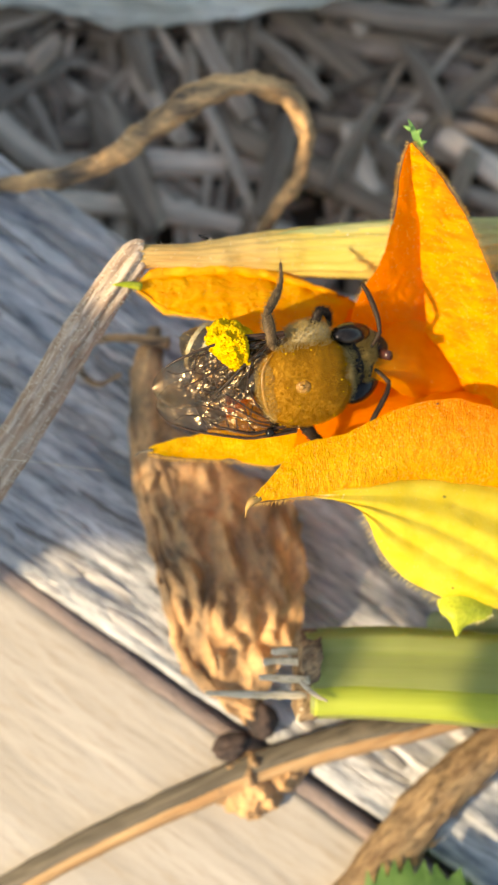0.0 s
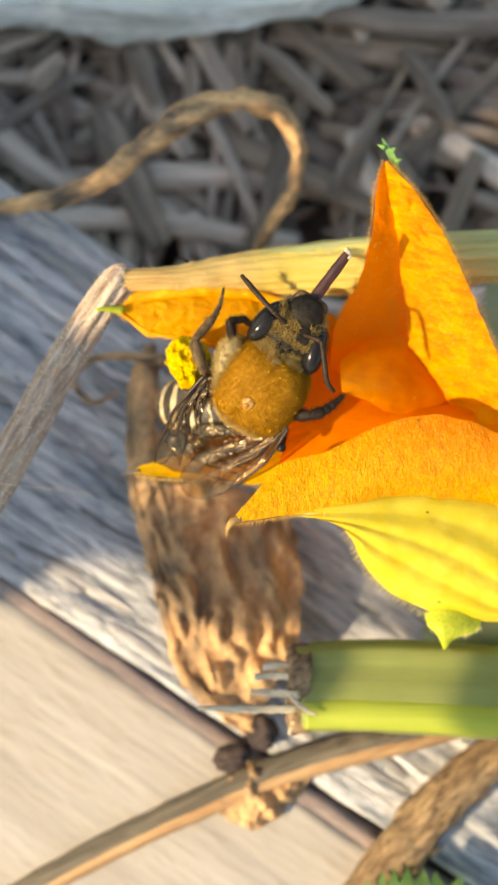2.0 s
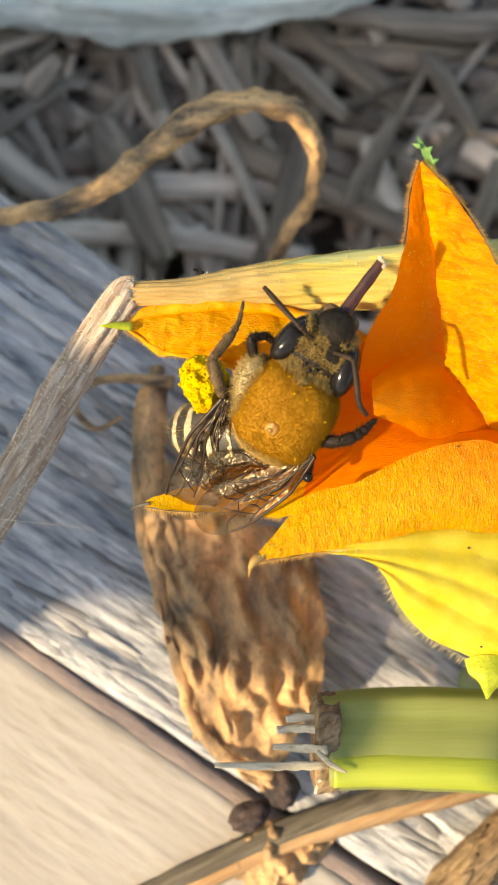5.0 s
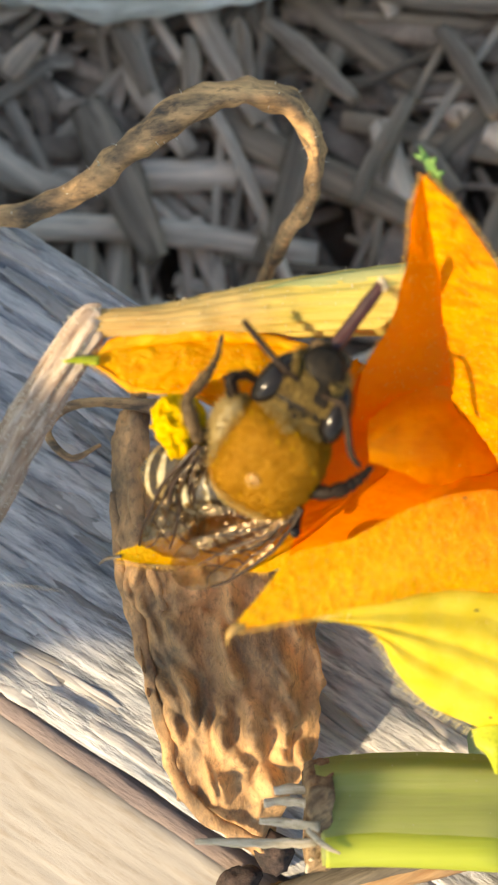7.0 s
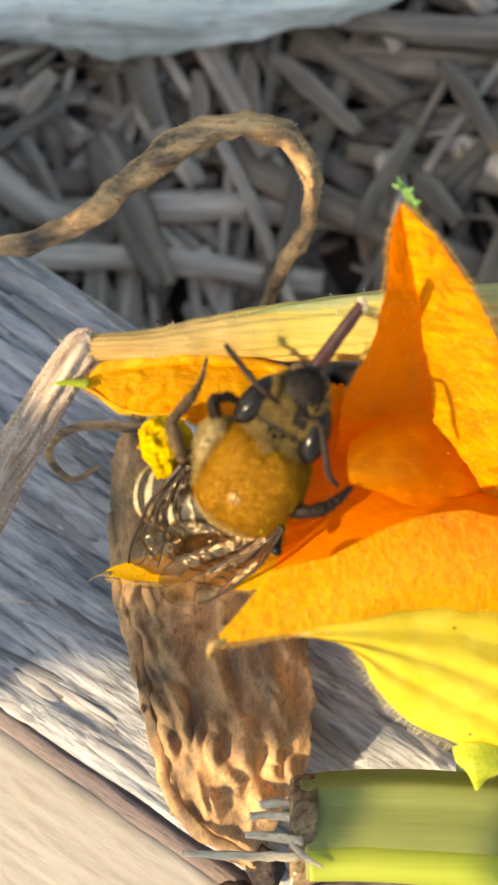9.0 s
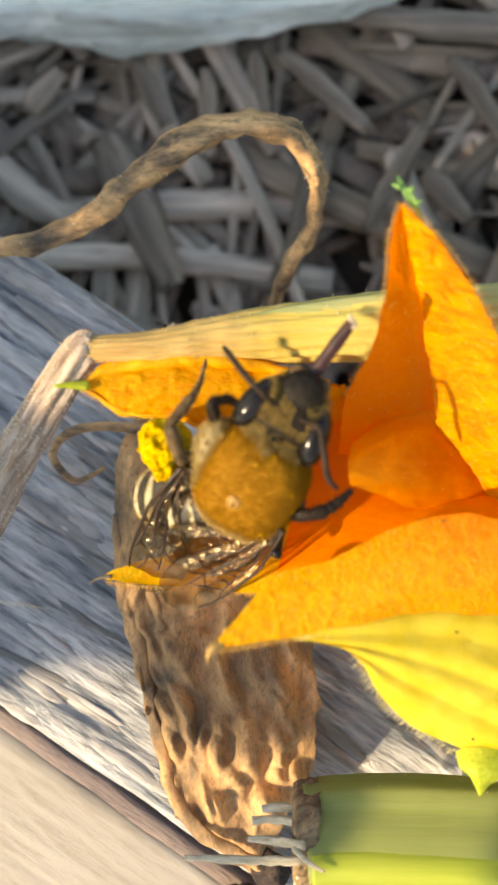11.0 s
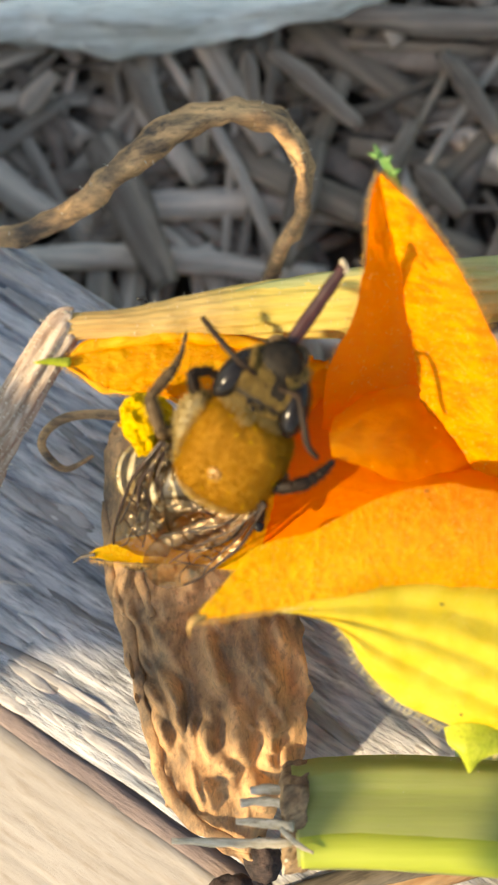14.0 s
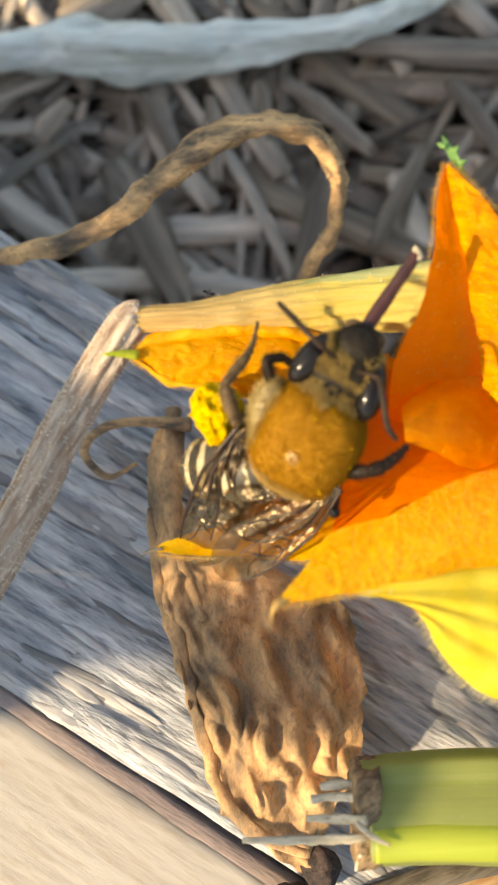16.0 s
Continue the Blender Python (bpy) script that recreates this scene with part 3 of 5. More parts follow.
make_ground()
make_mulch()
bed_timber = make_board("bed_timber", "weathered grey timber edging a garden bed, cracked grain", M["timber"], (-0.84, -1.09, -2.80), -33, 30, 4.05, 3.7, 0.14, 2.0, tilt=-11)
def add_splinters(board, count, seed):
    """Loose slivers of weathered wood along the grain of the board."""
    rnd = random.Random(seed)
    shapes = []
    for k in range(14):
        ln, w = rnd.uniform(0.5, 2.2), rnd.uniform(0.03, 0.09)
        bm = bmesh.new()
        sweep(bm, [(-ln / 2, 0, -0.02), (-ln * 0.2, rnd.uniform(-0.03, 0.03), 0.01), (ln * 0.2, rnd.uniform(-0.03, 0.03), 0.015), (ln / 2, rnd.uniform(-0.04, 0.04), -0.02)],
              [w * 0.3, w, w * 0.9, w * 0.1], 12, 7, flat=0.45, rough=0.35, scale=6)
        shapes.append(bm)
    meshes = []
    for bm in shapes:
        ob = part("splinter", bm, M["splinter"], board)
        meshes.append(ob.data)
        place = pose(rnd.uniform(-4.5, 4.5) * CM, rnd.uniform(-1.95, 1.95) * CM, -0.06 * CM, 0, 0, rnd.gauss(0, 4))
        ob.matrix_basis = place
    for k in range(count):
        ob = new("splinter", rnd.choice(meshes))
        ob.parent = board
        ob.matrix_basis = pose(rnd.uniform(-4.5, 4.5) * CM, rnd.uniform(-1.95, 1.95) * CM, rnd.uniform(-0.11, -0.04) * CM, rnd.uniform(-15, 15), 0, rnd.gauss(0, 4))


add_splinters(bed_timber, 170, 77)
make_board("pale_plank", "pale sun-bleached wooden plank beside the weathered timber", M["plank"], (-2.48, -5.11, -2.50), -34.5, 30, 4.2, 4.1, 0.02, 9.0, M["edge"], bevel=0.16)


# ---------------------------------------------------------------- dry litter
def make_bleached_stem():
    ob = thing("bleached_stem", (-1, 5.8, -6), "thick bleached dry plant stem lying on mulch", "dry stem")
    bm = bmesh.new()
    sweep(bm, [(-7, 5.35, -5.7), (-3.3, 5.55, -5.6), (-2.2, 5.52, -5.6), (-1.2, 5.44, -5.6), (0.4, 5.62, -5.6), (1.3, 5.8, -5.6), (2.3, 6.3, -5.65), (5, 8.2, -6.0)],
          [0.24, 0.28, 0.36, 0.36, 0.22, 0.2, 0.18, 0.15], 140, 28, shape=lambda a, s: 1 + 0.10 * math.sin(a * 5 + 2 * s) + 0.05 * math.sin(a * 11), rough=0.3, scale=2.6)
    part("stem", bm, M["bleached"], ob)
    bm = bmesh.new()
    sweep(bm, [(1.0, 5.6, -5.75), (2.6, 5.4, -5.75), (4.5, 5.45, -5.8), (7, 5.1, -5.9)], [0.16, 0.2, 0.2, 0.14], 30, 10, rough=0.3, scale=2.0)
    part("branch", bm, M["straw"], ob, "grey weathered side branch")


def make_curl():
    ob = thing("curled_dry_stem", (-0.3, 3.2, -2.6), "curled brown dry leaf stalk arching over the mulch", "dry stem")
    bm = bmesh.new()
    sweep(bm, [(-4.2, 1.6, -3.4), (-3.4, 2.15, -3.2), (-2.52, 2.26, -2.85), (-2.22, 2.32, -2.83), (-1.68, 2.52, -2.7), (-1.31, 2.78, -2.6), (-0.89, 3.08, -2.5), (-0.49, 3.32, -2.5),
               (-0.08, 3.46, -2.6), (0.34, 3.42, -2.75), (0.60, 3.16, -2.88), (0.68, 2.84, -3.0), (0.60, 2.47, -3.25), (0.36, 2.14, -3.6), (0.15, 1.8, -4.6), (0, 1.7, -6.4)],
          [0.05, 0.07, 0.11, 0.12, 0.13, 0.16, 0.18, 0.19, 0.18, 0.20, 0.18, 0.15, 0.13, 0.12, 0.1, 0.1], 120, 16, flat=0.6, twist=80,
          shape=lambda a, s: 1 + 0.14 * math.cos(3 * a + 9 * s), rough=0.35, scale=5.0)
    curl = part("stalk", bm, M["dryrib"], ob)
    bm = bmesh.new()
    hairs(bm, scatter(curl, 60, 3), 0.05, 0.005)
    part("bristle", bm, M["fuzz"], ob, kind="stuff")


def blisters(bm, fx, fy, height, fade):
    """Raises a crinkled skin of rounded, uneven blisters with creases between them; fx and fy are cells per cm."""
    for v in bm.verts:
        w = noise.noise_vector(v.co * 1.6) * 0.22
        q = Vector(((v.co.x + w.x + 0.22 * v.co.y) * fx, (v.co.y + w.y) * fy, 4))
        d, _ = noise.voronoi(q)
        dome = math.exp(-(d[0] / 0.42) ** 2) * (0.9 + 0.7 * noise.noise(q * 0.6))
        fold = abs(noise.noise(Vector((v.co.x * 2.2, v.co.y * 0.9, 9))))
        v.co.z += fade(v.co) * height * (dome - 0.5 + 0.5 * fold) + 0.03 * noise.noise(v.co * 8)


def make_dry_leaf():
    ob = thing("dry_leaf", (-0.4, -2.2, -2.4), "shrivelled brown dry leaf hanging over weathered timber", "dry leaf")
    bm = bmesh.new()
    sheet(bm, [(-1.28, 0.32, -2.75), (-1.34, -0.48, -2.6), (-1.25, -1.27, -2.45), (-1.05, -1.87, -2.4), (-0.94, -2.40, -2.3), (-0.81, -2.91, -2.3), (-0.63, -3.37, -2.2), (-0.28, -3.69, -2.15), (0.1, -4.05, -2.3)],
          [(-1.1, 0.32, -2.62), (-1.16, -0.48, -2.42), (-0.88, -1.15, -2.22), (-0.55, -1.7, -2.1), (-0.35, -2.2, -2.0), (-0.25, -2.8, -1.95), (-0.2, -3.3, -2.0), (0.0, -3.75, -2.1), (0.2, -4.05, -2.3)],
          [(-0.96, 0.31, -2.65), (-0.96, -0.48, -2.55), (-0.15, -1.07, -2.4), (0.46, -1.42, -2.28), (0.67, -1.92, -2.18), (0.72, -2.53, -2.16), (0.51, -3.16, -2.18), (0.3, -3.7, -2.2), (0.3, -4.05, -2.3)],
          160, 80, ruffle=0.09, scale=2.2)
    blisters(bm, 5.0, 2.5, 0.28, lambda p: min(1.0, max(0.12, (-0.9 - p.y) / 0.7)))
    part("blade", bm, M["dry"], ob)
    bm = bmesh.new()
    sweep(bm, [(-1.33, -0.48, -2.55), (-1.24, -1.27, -2.38), (-1.04, -1.87, -2.33), (-0.92, -2.40, -2.22), (-0.79, -2.91, -2.22), (-0.6, -3.37, -2.12), (-0.25, -3.66, -2.08), (0.15, -3.8, -2.1)],
          [0.05, 0.07, 0.08, 0.06, 0.07, 0.075, 0.07, 0.04], 90, 12, flat=0.6, rough=0.9, scale=3.5)
    part("rolled_edge", bm, M["dry"], ob, "pale rolled leaf edge")
    bm = bmesh.new()
    sweep(bm, [(-1.1, 0.55, -2.75), (-1.12, -0.2, -2.55), (-1.05, -0.9, -2.35), (-0.8, -1.6, -2.15)], [0.09, 0.1, 0.08, 0.04], 30, 8, rough=0.3)
    part("midrib", bm, M["dry"], ob)


def make_tendril():
    ob = thing("dry_tendril", (-1.8, 0.1, -2.95), "thin curled grey-brown dry tendril on timber", "tendril")
    bm = bmesh.new()
    sweep(bm, [(-0.9, 0.36, -2.6), (-1.42, 0.40, -2.6), (-1.82, 0.34, -2.6), (-1.99, 0.10, -2.58), (-1.76, -0.15, -2.58), (-1.46, -0.02, -2.6)],
          [0.08, 0.05, 0.05, 0.045, 0.035, 0.02], 50, 8, rough=0.2)
    part("tendril", bm, M["dryrib"], ob)


def make_crumb():
    ob = thing("leaf_crumb", (0.2, -4.5, -2.31), "crumpled scrap of dry brown leaf on the plank", "dry leaf")
    bm = bmesh.new()
    sheet(bm, [(-0.4, -4.84, -2.48), (0.0, -5.07, -2.43), (0.45, -4.97, -2.43), (0.85, -4.62, -2.48)],
          [(-0.35, -4.72, -2.33), (0.05, -4.72, -2.23), (0.4, -4.67, -2.23), (0.8, -4.47, -2.33)],
          [(-0.3, -4.52, -2.48), (0.1, -4.37, -2.43), (0.45, -4.32, -2.43), (0.8, -4.27, -2.48)], 60, 44, ruffle=0.08, scale=4.0)
    blisters(bm, 4.2, 4.0, 0.2, lambda p: 1.0)
    part("blade", bm, M["dry"], ob)
    # Dark lumps modelled where the stalk end's shadow falls on the plank.
    ob = thing("shadow_blob", (-0.1, -4.15, -2.4), "dark brown lumps on the plank, standing in for a shadow", "bud")
    bm = bmesh.new()
    ball(bm, (-0.10, -4.25, -2.3), (0.22, 0.15, 0.13), (0, 0, 25), rough=0.35, scale=2.0)
    ball(bm, (0.24, -3.95, -2.3), (0.17, 0.22, 0.12), (0, 0, 20), rough=0.3, scale=2.0)
    part("husk", bm, M["husk"], ob)


def make_thin_stick():
    ob = thing("dry_twig", (0, -4.4, -1.8), "long thin brown dry stalk lying across the plank", "twig")
    bm = bmesh.new()
    sweep(bm, [(-4.2, -6.9, -2.45), (-2.45, -5.79, -2.44), (-1.48, -5.26, -2.44), (-0.52, -4.80, -2.42), (0.47, -4.39, -2.38), (1.45, -4.1, -2.4), (2.2, -3.95, -2.5), (3.5, -3.6, -2.75)],
          [0.11, 0.12, 0.125, 0.13, 0.14, 0.15, 0.13, 0.12], 90, 14, shape=lambda a, s: 1 + 0.12 * math.cos(4 * a), rough=0.12)
    part("stalk", bm, M["greybark"], ob)
    # A second tube paints the sunlit lower side beside the darker core.
    bm = bmesh.new()
    sweep(bm, [(-4.15, -7.0, -2.43), (-2.40, -5.87, -2.42), (-1.43, -5.34, -2.42), (-0.47, -4.88, -2.40), (0.52, -4.47, -2.36), (1.5, -4.18, -2.38), (2.25, -4.03, -2.48), (3.55, -3.68, -2.72)],
          [0.09, 0.10, 0.10, 0.11, 0.115, 0.12, 0.11, 0.1], 90, 12, shape=lambda a, s: 1 + 0.10 * math.cos(5 * a), rough=0.1)
    part("peeling_strip", bm, M["twig_sunlit"], ob, "orange-brown side of the stalk, sunlight put into its colour")


def make_rough_stick():
    ob = thing("rough_stick", (2.3, -4.9, -2.5), "thick brown stick with rough peeling bark", "stick")
    bm = bmesh.new()
    sweep(bm, [(0.4, -7.2, -2.45), (1.5, -5.85, -2.4), (2.05, -5.1, -2.4), (2.6, -4.55, -2.42), (3.2, -4.1, -2.45), (4.6, -3.2, -2.5)],
          [0.3, 0.3, 0.28, 0.26, 0.25, 0.24], 110, 22, shape=lambda a, s: 1 + 0.05 * math.cos(7 * a) + 0.03 * math.cos(11 * a + 2 * s), rough=0.16, scale=3.0)
    core = part("stick", bm, M["bark"], ob)
    rnd = random.Random(19)
    for p, q in scatter(core, 22, 18, lambda p, q: q.z > 0.1 and p.y > -6.6 and p.x < 3.6):
        bm = bmesh.new()
        d = Vector((0.75, 0.66, 0))
        ln = rnd.uniform(0.12, 0.3)
        lift = q * 0.02
        sweep(bm, [p - d * ln, p + lift, p + d * ln + lift * rnd.uniform(0, 2)], [0.02, rnd.uniform(0.03, 0.07), 0.02], 8, 7, flat=0.2, up=q, rough=0.4, scale=9)
        part("bark_flake", bm, M["bark"], core)


make_bleached_stem()
make_curl()
make_dry_leaf()
make_tendril()
make_crumb()
make_thin_stick()
make_rough_stick()


# ---------------------------------------------------------------- living plant
def ribbed(k, d):
    return lambda a, s: 1 + d * math.cos(k * a)


def make_bent_stem():
    ob = thing("bent_flower_stem", (0, 1.2, -0.8), "ridged stem, yellow-green then snapped and dried brown", "plant stem")
    bm = bmesh.new()
    sweep(bm, [(6.5, 1.2, -1.6), (4.5, 1.35, -1.2), (3.04, 1.365, -1.0), (2.16, 1.315, -0.95), (1.31, 1.24, -0.9), (0.4, 1.16, -0.8), (-0.1, 1.105, -0.69), (-0.5, 1.05, -0.57), (-0.72, 1.02, -0.5), (-1.1, 1.0, -0.42), (-1.3, 0.99, -0.42)],
          [0.3, 0.28, 0.265, 0.28, 0.3, 0.25, 0.21, 0.165, 0.14, 0.115, 0.12], 130, 64, shape=ribbed(15, 0.05), rough=0.05, scale=6)
    g = part("green_length", bm, M["stem"], ob)
    bm = bmesh.new()
    sweep(bm, [(6.5, 1.36, -1.50), (4.5, 1.50, -1.10), (3.04, 1.515, -0.90), (2.16, 1.475, -0.84), (1.31, 1.41, -0.78), (0.4, 1.30, -0.68), (0.0, 1.22, -0.62), (-0.3, 1.16, -0.58)],
          [0.13, 0.12, 0.12, 0.12, 0.12, 0.085, 0.05, 0.01], 90, 24, shape=ribbed(9, 0.05), rough=0.05, scale=6)
    part("green_ridge", bm, M["stemgreen"], ob, "pale green ridge along the stem")
    bm = bmesh.new()
    sweep(bm, [(-1.22, 1.03, -0.42), (-1.33, 0.98, -0.42), (-1.62, 0.55, -0.5), (-1.97, 0.02, -0.65), (-2.28, -0.53, -0.8), (-3.1, -1.75, -1.1), (-4.8, -3.3, -1.7), (-6.6, -4.4, -2.2)],
          [0.1, 0.15, 0.165, 0.175, 0.185, 0.19, 0.18, 0.15], 110, 48, shape=lambda a, s: 1 + 0.30 * abs(math.sin(4 * a + 1.2 * s)) - 0.18, rough=0.08, scale=6)
    s = part("dried_length", bm, M["stalk"], ob, "dried brown end of the stem with ridges")
    for src, n, ln, seed in ((g, 800, 0.032, 4), (s, 900, 0.05, 6)):
        bm = bmesh.new()
        hairs(bm, scatter(src, n, seed, lambda p, q: -3 < p.x < 3.5), ln, 0.003)
        part("fuzz", bm, M["fuzz"], ob, kind="stuff")
    bm = bmesh.new()
    for p, q in scatter(s, 150, 61, lambda p, q: p.x > -3 and q.z > -0.3):
        ball(bm, p + q * 0.008, (0.008, 0.008, 0.008), rings=4, sides=6)
    part("gland", bm, M["fuzz"], ob, kind="stuff")
    bm = bmesh.new()
    sweep(bm, [(-2.66, -1.08, -0.86), (-2.45, -1.10, -0.35), (-2.25, -1.12, -0.18), (-1.9, -1.155, -0.13), (-1.5, -1.20, -0.12)], [0.0022, 0.002, 0.0018, 0.0018, 0.0012], 30, 5)
    part("silk_thread", bm, M["fuzz"], ob, "fine pale thread of silk")
    return ob


def stub_section(a, s):
    """Round below, with a ridge along the side and a nearly flat, gently sloping upper face."""
    d = math.degrees(a) % 360
    if 48 < d < 142:
        p, q = Vector((0.66, 0.84)), Vector((-0.82, 0.48))
        n = Vector((-(q.y - p.y), q.x - p.x))
        flat = n.dot(p) / n.dot(Vector((math.cos(a), math.sin(a))))
        return flat * (1 + 0.10 * math.sin(math.pi * (d - 48) / 94)) + 0.012 * math.cos(14 * a)
    return 1.03 + 0.02 * math.cos(9 * a)


def make_stub():
    ob = thing("cut_petiole", (1.5, -3.3, -1.2), "green leaf stalk snapped off, with frayed fibres", "plant stem")
    bm = bmesh.new()
    sweep(bm, [(0.60, -3.29, -1.17), (1.12, -3.26, -1.2), (1.98, -3.285, -1.2), (3.10, -3.355, -1.2), (5.0, -3.5, -1.5), (7, -3.9, -2.4)],
          [0.45, 0.475, 0.49, 0.48, 0.46, 0.44], 70, 40, shape=stub_section, rough=0.02)
    g = part("stalk", bm, M["stub"], ob)
    # This ridge carries the petiole's lit stripe in its own brighter colour.
    bm = bmesh.new()
    sweep(bm, [(0.66, -3.52, -0.93), (1.12, -3.50, -0.94), (1.98, -3.53, -0.94), (3.10, -3.60, -0.94), (5.0, -3.74, -1.24), (7, -4.14, -2.14)],
          [0.17, 0.185, 0.19, 0.19, 0.18, 0.17], 60, 20, shape=ribbed(9, 0.02), rough=0.02)
    part("pale_ridge", bm, M["stubridge"], ob, "ridge along the stalk, its sunlit yellow-green put into the colour")
    bm = bmesh.new()
    sweep(bm, [(0.72, -3.29, -1.17), (0.62, -3.29, -1.17), (0.53, -3.29, -1.17), (0.49, -3.29, -1.17)], [0.452, 0.464, 0.455, 0.40], 18, 80, shape=stub_section, rough=0.08, scale=11)
    part("torn_rim", bm, M["bark"], ob, "dry brown torn rim")
    for pts, r in (([(0.6, -3.47, -0.9), (0.1, -3.48, -0.93), (-0.47, -3.47, -0.95)], (0.06, 0.06, 0.035)),
                   ([(0.6, -3.3, -0.8), (0.3, -3.31, -0.95), (0.09, -3.31, -1.0)], (0.06, 0.055, 0.045)),
                   ([(0.6, -3.12, -0.85), (0.3, -3.13, -0.98), (0.13, -3.15, -1.0)], (0.07, 0.06, 0.05)),
                   ([(0.6, -3.02, -0.95), (0.35, -3.03, -1.0), (0.22, -3.04, -1.0)], (0.06, 0.06, 0.05)),
                   ([(0.5, -3.3, -0.72), (0.62, -3.42, -0.70), (0.78, -3.50, -0.68)], (0.03, 0.035, 0.015)),
                   ([(0.55, -3.6, -0.9), (0.52, -3.68, -0.95), (0.5, -3.76, -1.0)], (0.025, 0.025, 0.015))):
        bm = bmesh.new()
        sweep(bm, pts, [0.75 * k for k in r], 14, 7, flat=0.5, rough=0.35, scale=12)
        part("fibre", bm, M["torn"], ob)
    bm = bmesh.new()
    hairs(bm, scatter(g, 160, 8, lambda p, q: p.x < 3.6), 0.02, 0.002)
    part("fuzz", bm, M["fuzz"], ob, kind="stuff")


def edge_hairs(bm, pts, out, count, length, width, seed):
    line = spline(pts, count)
    hairs(bm, [(p, out) for p in line], length, width, 0.45, 0.5, seed)


def make_flower():
    ob = thing("squash_blossom", (1.6, -0.5, -0.6), "open orange-yellow squash blossom with hairy petals", "flower")

    def petal(name, left, mid, right, material, label="", **kw):
        bm = bmesh.new()
        sheet(bm, left, mid, right, **kw)
        return part(name, bm, material, ob, label)

    up = petal("petal_half", [(1.375, 2.14, 0.12), (1.30, 1.84, 0.08), (1.28, 1.52, 0.02), (1.17, 1.02, -0.15), (0.95, 0.60, -0.35), (0.88, 0.1, -0.65)],
               [(1.38, 2.12, 0.08), (1.40, 1.81, -0.10), (1.45, 1.44, -0.22), (1.44, 0.93, -0.4), (1.4, 0.5, -0.6), (1.38, 0.05, -0.85)],
               [(1.385, 2.12, 0.08), (1.51, 1.79, -0.26), (1.64, 1.36, -0.46), (1.72, 0.85, -0.68), (1.80, 0.4, -0.9), (1.86, 0.0, -1.1)],
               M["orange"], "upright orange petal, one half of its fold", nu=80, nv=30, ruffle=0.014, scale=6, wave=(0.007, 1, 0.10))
    # Same petal as the half above; its lighter colour stands for the sun.
    up_right = petal("petal_half", [(1.385, 2.125, 0.10), (1.45, 1.79, -0.08), (1.56, 1.36, -0.26), (1.62, 0.95, -0.42), (1.68, 0.6, -0.55), (1.76, 0.2, -0.75), (1.95, -0.25, -0.98)],
                     [(1.395, 2.13, 0.12), (1.60, 1.80, 0.03), (1.82, 1.38, -0.06), (2.02, 0.87, -0.18), (2.2, 0.4, -0.32), (2.3, -0.05, -0.45), (2.5, -0.5, -0.66)],
                     [(1.40, 2.14, 0.12), (1.72, 1.82, 0.05), (2.01, 1.40, 0.0), (2.32, 0.79, -0.1), (2.60, 0.15, -0.15), (2.79, -0.3, -0.22), (2.98, -0.85, -0.3)],
                     M["sunny"], "upright orange petal, fold half with sunlight put into its colour", nu=90, nv=34, ruffle=0.014, scale=6, wave=(0.016, 1, 0.10), ragged=0.05)
    inner = petal("inner_petal", [(1.0, 0.19, -0.40), (1.27, 0.40, -0.60), (1.6, 0.64, -0.92), (1.95, 0.55, -1.15), (2.36, 0.3, -1.3), (2.72, 0.15, -1.4)],
                  [(0.96, 0.02, -0.06), (1.25, 0.05, -0.20), (1.59, 0.08, -0.40), (1.99, 0.03, -0.68), (2.40, -0.07, -0.95), (2.76, -0.18, -1.15)],
                  [(0.97, -0.14, -0.07), (1.22, -0.24, -0.20), (1.55, -0.36, -0.44), (1.95, -0.38, -0.72), (2.38, -0.52, -0.98), (2.85, -0.69, -1.15)],
                  M["ochre"], nu=44, nv=24, ruffle=0.02, scale=5)
    lip = petal("petal", [(-0.14, -1.45, 0.30), (0.13, -1.15, 0.17), (0.35, -0.89, 0.08), (0.80, -0.77, 0.04), (1.26, -0.54, 0.0), (1.77, -0.39, -0.05), (2.24, -0.44, -0.10), (2.82, -0.69, -0.15)],
                [(-0.14, -1.46, 0.32), (0.19, -1.29, 0.25), (0.52, -1.16, 0.18), (0.91, -1.08, 0.14), (1.48, -0.91, 0.07), (1.94, -0.87, 0.0), (2.41, -0.93, -0.08), (2.85, -1.09, -0.15)],
                [(-0.14, -1.48, 0.30), (0.24, -1.42, 0.22), (0.58, -1.37, 0.14), (0.95, -1.34, 0.05), (1.50, -1.23, -0.14), (1.97, -1.25, -0.26), (2.46, -1.27, -0.38), (2.94, -1.47, -0.48)],
                M["lip"], "golden lower petal with a pointed tip", nu=110, nv=34, ruffle=0.012, scale=6, wave=(0.004, 0, 0.09))
    out = petal("petal_outside", [(0.24, -1.36, 0.17), (0.95, -1.26, 0.02), (1.97, -1.14, -0.29), (2.94, -1.36, -0.51), (3.4, -1.85, -0.62), (3.6, -2.4, -0.75)],
                [(0.5, -1.40, 0.12), (1.0, -1.46, 0.01), (1.65, -1.62, -0.19), (2.3, -1.87, -0.36), (2.85, -2.2, -0.52), (3.3, -2.5, -0.7)],
                [(0.95, -1.37, 0.0), (1.08, -1.62, -0.16), (1.31, -2.01, -0.38), (1.66, -2.28, -0.54), (2.2, -2.48, -0.66), (3.0, -2.55, -0.78)],
                M["yellow"], "bright yellow ribbed outside of the blossom", nu=80, nv=60, ruffle=0.012, scale=5, ribs=0.052, rib_count=4)
